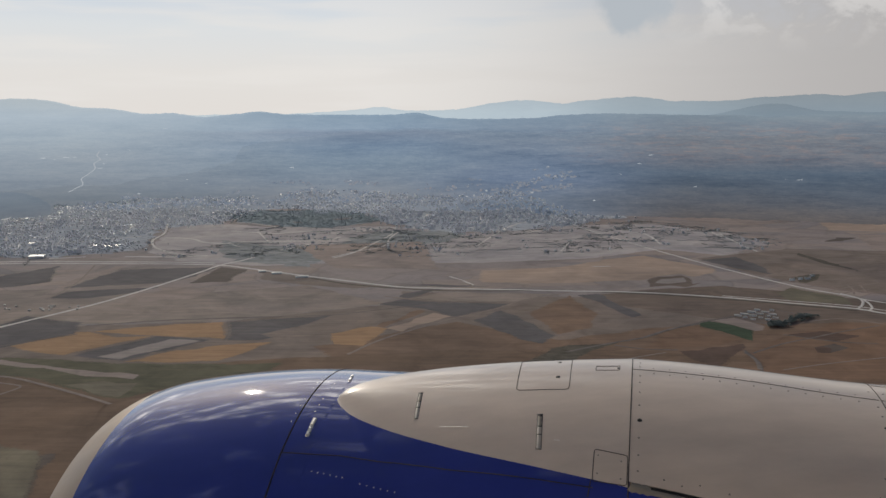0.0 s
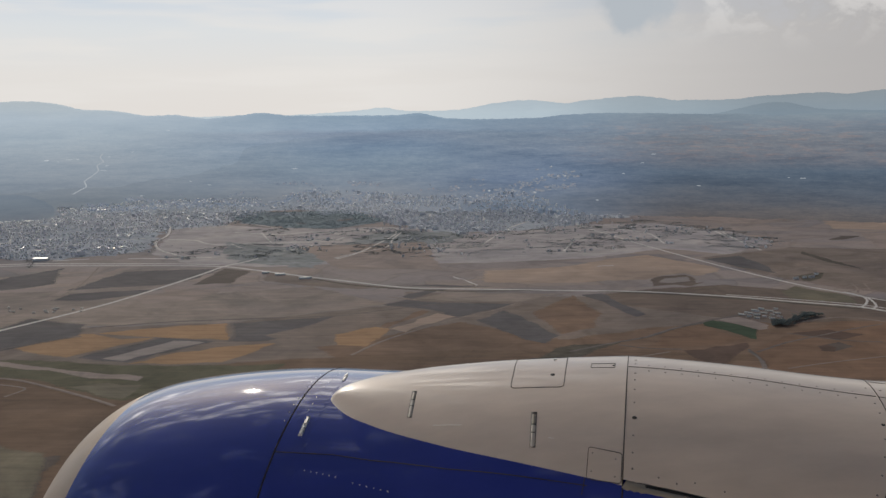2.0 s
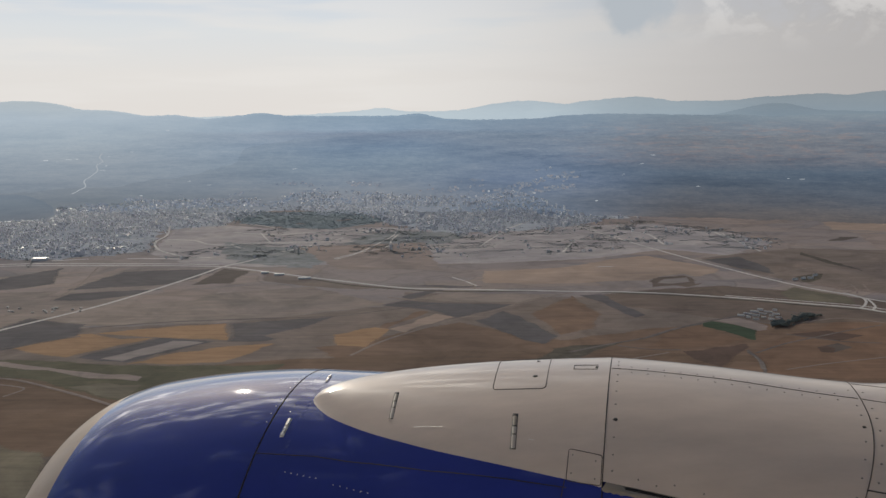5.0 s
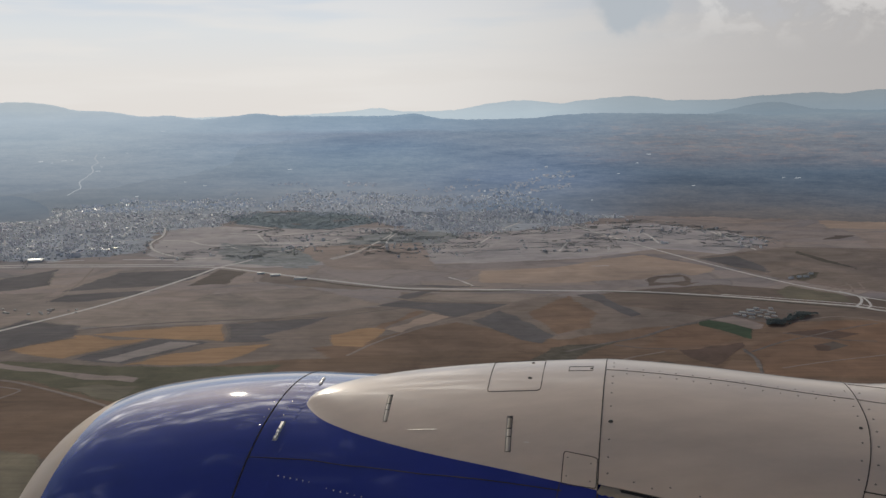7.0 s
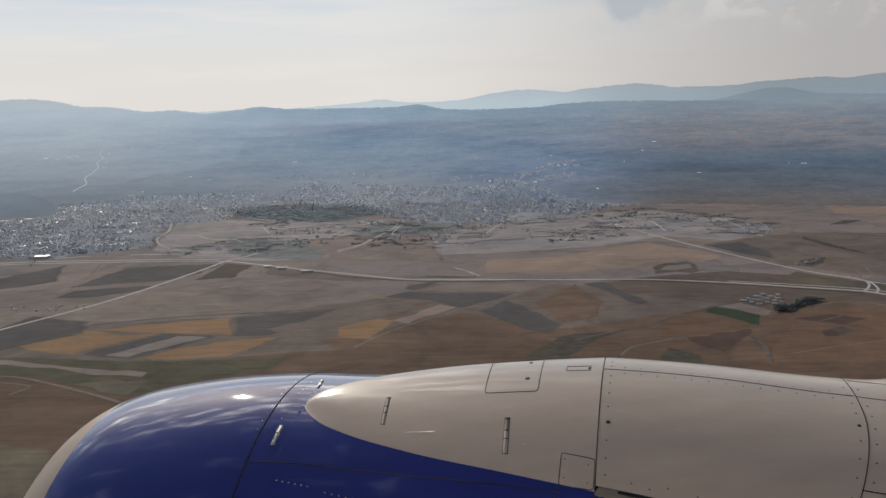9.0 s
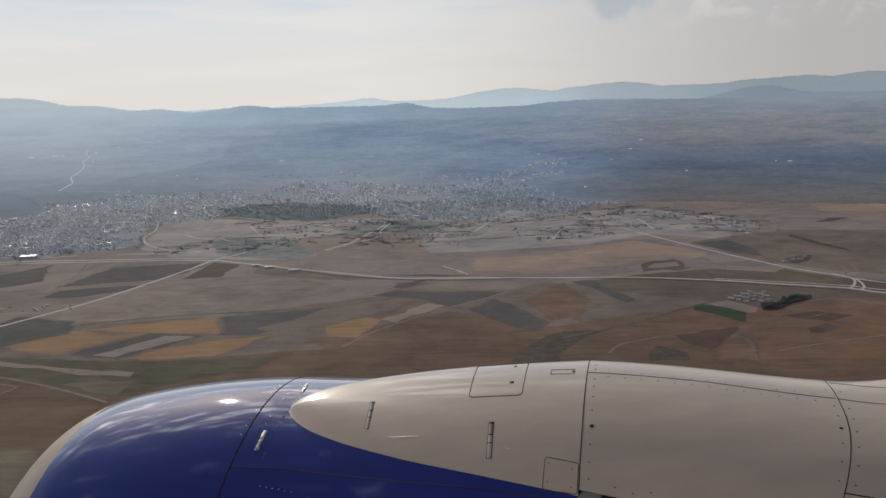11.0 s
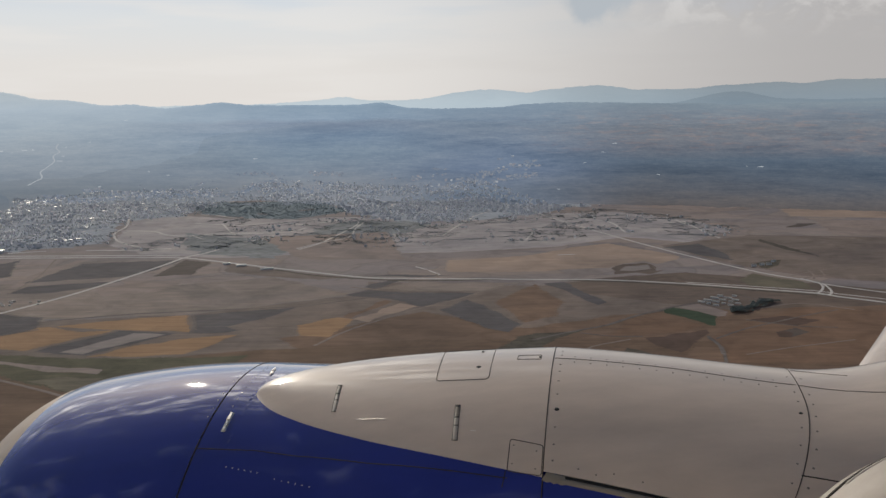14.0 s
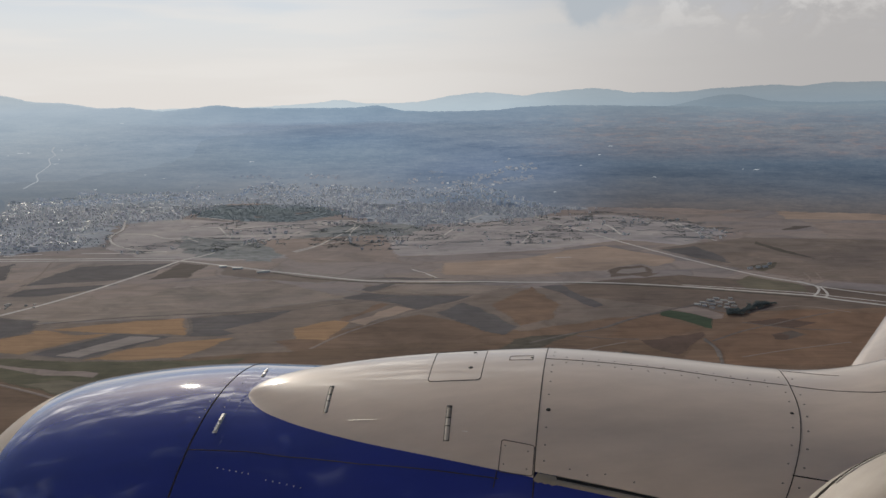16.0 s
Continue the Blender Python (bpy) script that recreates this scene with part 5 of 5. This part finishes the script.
def near_side(p):
    az = math.degrees(math.atan2(*p))
    return math.hypot(*p) < 3990 + 120 * smoothstep(3, -6, az) - 460 * smoothstep(3, 9, az)


def scatter(poly, count, seed, keep=near_side, stray=0.0):
    rnd = random.Random(seed)
    xs, ys = [p[0] for p in poly], [p[1] for p in poly]
    out = []
    for _ in range(count * 30):
        p = (rnd.uniform(min(xs), max(xs)), rnd.uniform(min(ys), max(ys)))
        if inside(p, poly):
            p = (p[0] + rnd.gauss(0, stray), p[1] + rnd.gauss(0, stray))
            if not keep(p):
                continue
            out.append(p)
            if len(out) == count:
                break
    return out


def box_faces(w, d, h, pitch):
    """Vertices and faces of walls, and of a gabled roof with eaves."""
    a, b = w / 2, d / 2
    wall_v = [(-a, -b, 0), (a, -b, 0), (a, b, 0), (-a, b, 0), (-a, -b, h), (a, -b, h), (a, b, h), (-a, b, h), (-a, 0, h + pitch), (a, 0, h + pitch)]
    wall_f = [(0, 1, 5, 4), (2, 3, 7, 6), (1, 2, 6, 9, 5), (3, 0, 4, 8, 7)]
    e, g = a + 0.5, b + 0.6
    dip = h - 0.6 * pitch / b
    roof_v = [(-e, -g, dip), (e, -g, dip), (e, 0, h + pitch), (-e, 0, h + pitch), (e, g, dip), (-e, g, dip)]
    roof_v += [(x, y, z + 0.25) for x, y, z in roof_v]
    roof_f = [(6, 7, 8, 9), (9, 8, 10, 11), (0, 3, 2, 1), (3, 5, 4, 2), (0, 1, 7, 6), (4, 5, 11, 10)]
    return wall_v, wall_f, roof_v, roof_f


def pydata(name, v, f, mat, parent=None, label=""):
    me = bpy.data.meshes.new(name)
    me.from_pydata(v, [], f)
    me.materials.append(mat)
    ob = new(name, me)
    if parent:
        ob.parent = parent
    return tagged(ob, label)


def building(name, label, category, w, d, h, pitch, walls, roof, group=""):
    wv, wf, rv, rf = box_faces(w, d, h, pitch)
    top = tagged(new(name), label, category, group)
    pydata("wall", wv, wf, walls, top)
    pydata("roof", rv, rf, roof, top)
    return top


def place(ob, x, y, turn):
    ob.matrix_basis = pose(x, y, 0, 0, 0, turn)
    return ob


place(building("warehouse", "large pale flat-roofed warehouse beside the highway", "warehouse", 38, 26, 6, 1.0, wall_mat, sheet_roof), *SHED_BIG[0], 8)
for (x, y), (w, d) in zip(STATION, ((18, 8), (24, 9), (30, 7))):
    place(building("roadside_hall", "low white-roofed hall beside the highway", "hall", w, d, 3.6, 1.0, wall_mat, sheet_roof, "halls beside the highway"), x, y, 14)
shed = building("farm_shed", "long farm shed with pale sheet roof among trees", "shed", 13, 4.2, 2.0, 0.7, wall_mat, shed_roof, "farm sheds")
for k, (x, y) in enumerate(FARM):
    m = pose(x, y, 0, 0, 0, -36 + 3 * (k % 3)) @ Matrix.Diagonal(((1.0, 0.6, 0.8, 1.15)[k % 4], 1, (1.0, 1.3, 0.9)[k % 3], 1))
    if k == 0:
        shed.matrix_basis = m
    else:
        copy_thing(shed, m)
for (x, y), (w, d, a) in zip(YARD, ((12, 5, 20), (9, 6, 22), (13, 6, 18), (10, 5, 24))):
    place(building("yard_shed", "pale low shed in a roadside yard", "shed", w, d, 4, 1.2, wall_mat, shed_roof, "yard sheds"), x, y, a)
hut = building("hut", "small pale field hut on dark land", "hut", 5, 3.8, 1.8, 0.7, shed_roof, shed_roof, "field huts")
rnd = random.Random(5)
for k in range(16):
    x, y = HUTS[k % 4]
    m = pose(x + rnd.uniform(-35, 35), y + rnd.uniform(-25, 25), 0, 0, 0, rnd.uniform(0, 180))
    if k == 0:
        hut.matrix_basis = m
    else:
        copy_thing(hut, m)

kinds = [building("house", "small village house with tiled gable roof", "house", w, d, h, p, wall_mat, roof_mat, "houses of the town") for w, d, h, p in ((8, 6, 3.4, 1.3), (6.5, 5.5, 4.2, 1.1), (9, 6, 3.2, 1.4))]
spots = sorted(scatter(TOWN, 900, 11), key=lambda p: p[1])[:110] + scatter(OUTSKIRTS, 44, 12, lambda p: noise.noise(Vector((p[0] * 0.006, p[1] * 0.006, 2.0))) > 0.05)
for k, (x, y) in enumerate(spots):
    m = pose(x, y, 0, 0, 0, rnd.choice((15, 105, 40, 130)) + rnd.uniform(-8, 8))
    if k < 3:
        kinds[k].matrix_basis = m
    else:
        copy_thing(kinds[k % 3], m)
flats = building("apartment_block", "pale concrete apartment block in the town", "apartment block", 16, 9, 11, 0.6, wall_mat, roof_mat, "apartment blocks")
for k, (x, y) in enumerate(scatter(CENTRE, 34, 21) + scatter(TOWN, 18, 22)):
    m = pose(x, y, 0, 0, 0, rnd.choice((20, 110)) + rnd.uniform(-10, 10))
    if k == 0:
        flats.matrix_basis = m
    else:
        copy_thing(flats, m)


def land(x, y):
    """Height of the ground, on the plain or on the lower slopes."""
    return max(0.0, skirt.height(x, y), spur.height(x, y), hills.height(x, y) if math.hypot(x, y) > 4320 else 0.0) if math.hypot(x, y) > 3450 else 0.0


def mass(name, label, spots, sizes, seed, walls, roofs, pitch=1.6, floors=(3, 4, 4, 6), long=1.0):
    """Town houses too many to count, one mesh of walls and one of roofs."""
    r = random.Random(seed)
    top = tagged(new(name), label, "houses", kind="stuff")
    data = {"wall": ([], []), "roof": ([], [])}
    for x, y in spots:
        s = r.uniform(*sizes)
        wv, wf, rv, rf = box_faces(12 * s * r.uniform(0.9, 1.0) * long, 9 * s, r.choice(floors) * (0.7 + 0.3 * s), pitch * s)
        m = pose(x, y, land(x, y), 0, 0, r.choice((15, 105)) + r.uniform(-15, 15))
        for key, vs, fs in (("wall", wv, wf), ("roof", rv, rf)):
            v, f = data[key]
            n = len(v)
            v += [tuple(m @ Vector(q)) for q in vs]
            f += [tuple(n + i for i in q) for q in fs]
    for key, mat in (("wall", walls), ("roof", roofs)):
        tagged(pydata("town_" + key, *data[key], mat, top), kind="stuff")
    return top


def lumpy(scale, level, seed):
    return lambda p: noise.noise(Vector((p[0] * scale, p[1] * scale, seed))) > level


def ragged(p):
    """Long thin thickets lying along the plots."""
    return noise.noise(Vector((p[0] * 0.0075, p[1] * 0.022, 3.0))) + 0.5 * noise.noise(Vector((p[0] * 0.025, p[1] * 0.05, 4.0))) > 0.18


def wooded(p):
    return near_side(p) and spur.height(*p) < 1 and noise.noise(Vector((p[0] * 0.009, p[1] * 0.006, 8.0))) + 0.5 * noise.noise(Vector((p[0] * 0.03, p[1] * 0.02, 2.0))) > -0.02


def blocks(p):
    """Clear of the streets: a bent grid of lanes and a few open plots."""
    u, w = 0.94 * p[0] + 0.34 * p[1] + 30 * noise1(p[1] * 0.004, 1.0), 0.94 * p[1] - 0.34 * p[0] + 30 * noise1(p[0] * 0.004, 2.0)
    return near_side(p) and spur.height(*p) < 1 and u % 74 > 9 and w % 118 > 12 and noise.noise(Vector((p[0] * 0.006, p[1] * 0.006, 6.0))) > -0.34



# lone pale halls and a winding road up the far slopes, glowing to look sunlit
SLOPE_HALLS = [(-1777, 4182), (-1730, 4189), (-1690, 4220), (-1662, 4241), (-1462, 4382), (-1345, 4563), (-1542, 4309), (-1545, 4228), (-1538, 4255), (-1313, 4028), (-1066, 4206), (-1166, 4253), (-710, 4355), (735, 4030), (840, 4162), (908, 4255), (1365, 3835), (1415, 3819), (575, 3713), (996, 3808)]
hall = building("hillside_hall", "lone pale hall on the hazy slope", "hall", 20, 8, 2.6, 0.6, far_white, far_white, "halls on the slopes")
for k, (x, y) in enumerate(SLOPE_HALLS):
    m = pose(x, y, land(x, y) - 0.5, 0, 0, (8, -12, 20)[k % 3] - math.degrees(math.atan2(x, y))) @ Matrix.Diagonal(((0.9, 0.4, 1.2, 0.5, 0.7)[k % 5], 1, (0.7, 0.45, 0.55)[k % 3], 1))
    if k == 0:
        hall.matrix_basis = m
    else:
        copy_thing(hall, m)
climb = spline([(-1600, 4000), (-1591, 4084), (-1586, 4125), (-1600, 4146), (-1585, 4174), (-1564, 4219), (-1577, 4244), (-1558, 4272), (-1578, 4289), (-1576, 4314)], 8.0)
rows = []
for k, q in enumerate(climb):
    d = (climb[min(k + 1, len(climb) - 1)] - climb[max(k - 1, 0)]).normalized()
    side = Vector((-d.y, d.x, 0)) * 2.2
    rows.append([(q + f * side + Vector((0, 0, max(land(*(q + g * side).xy) for g in (-1, 0, 1)) + h))) for f, h in ((-1.3, -0.6), (-1, 0.7), (1, 0.7), (1.3, -0.6))])
bm = sheet(rows)
bmesh.ops.recalc_face_normals(bm, faces=bm.faces)
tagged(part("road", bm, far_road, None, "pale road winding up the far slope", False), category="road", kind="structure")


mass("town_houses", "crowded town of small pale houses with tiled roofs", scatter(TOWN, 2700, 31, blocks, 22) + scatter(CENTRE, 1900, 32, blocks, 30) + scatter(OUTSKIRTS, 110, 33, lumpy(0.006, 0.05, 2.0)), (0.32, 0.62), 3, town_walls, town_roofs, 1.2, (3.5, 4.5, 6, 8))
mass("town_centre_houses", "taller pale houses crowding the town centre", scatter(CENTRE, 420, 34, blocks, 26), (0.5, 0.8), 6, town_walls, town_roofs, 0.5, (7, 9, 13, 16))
UPPER = [(-1400, 3650), (-1660, 4050), (-1000, 4330), (-300, 4430), (250, 4340), (540, 4080), (520, 3700), (-300, 3850)]


def uphill(p):
    """The town thins out as it climbs the first slopes."""
    beyond = (math.hypot(*p) - 3900) / 480
    return 0.0 < beyond < 1.0 and noise.noise(Vector((p[0] * 0.006, p[1] * 0.012, 9.0))) + 0.4 * noise.noise(Vector((p[0] * 0.03, p[1] * 0.03, 5.0))) > -0.30 + 1.1 * beyond


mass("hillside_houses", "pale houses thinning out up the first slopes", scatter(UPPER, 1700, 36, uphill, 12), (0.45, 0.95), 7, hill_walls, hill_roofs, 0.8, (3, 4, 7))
mass("town_halls", "larger pale halls in the town", scatter(WORKS, 44, 41, lambda p: near_side(p) and spur.height(*p) < 1, 10) + scatter([(-1624, 3395), (-1684, 3688), (-1536, 3708), (-1297, 3601), (-1258, 3320), (-1448, 3248)], 26, 43, blocks) + scatter(TOWN, 100, 42, blocks) + scatter(CENTRE, 60, 44, blocks), (0.25, 0.8), 4, town_walls, sheet_roof, 0.3, (2, 3), 2.4)


def clump_data(r, rnd, n):
    """Irregular leafy lumps, low in faces."""
    v, f = [], []
    for _ in range(n):
        c = Vector((rnd.gauss(0, 0.42), rnd.gauss(0, 0.42), rnd.uniform(-0.35, 0.55))) * r
        s = r * rnd.uniform(0.28, 0.5)
        k = len(v)
        ring = [(math.cos(a), math.sin(a)) for a in (math.tau * j / 5 for j in range(5))]
        v.append(c + Vector((0, 0, -0.7 * s)))
        v += [c + Vector((x, y, rnd.uniform(-0.35, 0.35))) * s * rnd.uniform(0.7, 1.2) for x, y in ring]
        v.append(c + Vector((rnd.uniform(-0.3, 0.3), rnd.uniform(-0.3, 0.3), 0.9)) * s)
        for j in range(5):
            f.append((k, k + 1 + (j + 1) % 5, k + 1 + j))
            f.append((k + 6, k + 1 + j, k + 1 + (j + 1) % 5))
    return v, f


def tree(seed, height):
    rnd = random.Random(seed)
    top = tagged(new("tree"), "dark green broadleaf tree beside the farm", "tree", "trees of the shelter belt")
    bm = bmesh.new()
    bmesh.ops.create_cone(bm, cap_ends=True, segments=7, radius1=0.035 * height, radius2=0.012 * height, depth=0.6 * height, matrix=Matrix.Translation((0, 0, 0.3 * height)))
    for k in range(4):
        a = math.tau * k / 4 + rnd.random()
        bmesh.ops.create_cone(bm, segments=5, radius1=0.014 * height, radius2=0.005 * height, depth=0.35 * height, matrix=pose(0.12 * height * math.cos(a), 0.12 * height * math.sin(a), 0.48 * height, 0, 40, math.degrees(a)))
    part("trunk", bm, bark, top)
    v, f = clump_data(0.42 * height, rnd, 24)
    pydata("crown", [q + Vector((0, 0, 0.62 * height)) for q in v], f, farm_leaf, top)
    return top


models = [tree(61, 7), tree(62, 8.5), tree(63, 6)]
rnd = random.Random(9)
for k in range(120):
    a, b, f = TREES[k % 6], TREES[k % 6 + 1], rnd.random()
    x, y = a[0] + (b[0] - a[0]) * f, a[1] + (b[1] - a[1]) * f
    m = pose(x + rnd.gauss(0, 6), y + rnd.gauss(0, 7), 0, 0, 0, rnd.uniform(0, 360))
    if k < 3:
        models[k].matrix_basis = m
    else:
        copy_thing(models[k % 3], m)


def grove(name, label, spots, size, seed, n=5, mat=None, tall=0.6):
    rnd = random.Random(seed)
    v, f = [], []
    for x, y in spots:
        r = rnd.uniform(*size)
        cv, cf = clump_data(r, rnd, n)
        k = len(v)
        wide = 0.75 / tall
        v += [Vector((q.x * wide + x, q.y * wide + y, land(x, y) + tall * (q.z + 0.5 * r))) for q in cv]
        f += [tuple(k + i for i in q) for q in cf]
    return tagged(pydata(name, v, f, mat or leaf_mat), label, "trees", kind="stuff")


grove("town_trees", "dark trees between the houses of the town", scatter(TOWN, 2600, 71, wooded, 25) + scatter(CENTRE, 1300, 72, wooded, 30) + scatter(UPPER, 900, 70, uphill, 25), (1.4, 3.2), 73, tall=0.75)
grove("park_trees", "dense dark woodland park inside the town", scatter(PARK, 2800, 74, lumpy(0.004, -0.42, 1.0), 14), (1.8, 3.4), 75, mat=park_leaf)
grove("hedge_trees", "haze-lightened green bushes and hedges around dry plots", scatter(OUTSKIRTS, 6400, 76, ragged, 10), (1.0, 2.6), 77)
rnd = random.Random(83)
plots = []
for x, y in scatter(OUTSKIRTS, 190, 81, lumpy(0.004, -0.12, 7.0)):
    a, w, d = radians(rnd.gauss(8, 14)), rnd.uniform(8, 24), rnd.uniform(4, 22)
    for _ in range(int(6 + w * d * 0.05)):
        u, v = rnd.uniform(-w, w), rnd.uniform(-d, d)
        plots.append((x + u * math.cos(a) - v * math.sin(a), y + u * math.sin(a) + v * math.cos(a)))
grove("orchard_trees", "dark olive orchard plots on the dry land round the town", plots, (1.6, 3.0), 82, 4, orchard_leaf)
grove("warehouse_trees", "dark trees beside the pale warehouse", scatter([(-1148, 2526), (-1134, 2543), (-1082, 2429), (-1079, 2395), (-1106, 2432)], 26, 91, lambda p: True), (1.6, 2.8), 92, mat=orchard_leaf)
far_band = [(500, 3500), (2100, 3050), (2300, 3400), (1300, 3800), (500, 4000)]
grove("foothill_trees", "dark scrub trees at the foot of the hills", scatter(far_band, 500, 78, lambda p: near_side(p) and lumpy(0.005, 0.15, 5.0)(p)), (1.0, 2.2), 79)
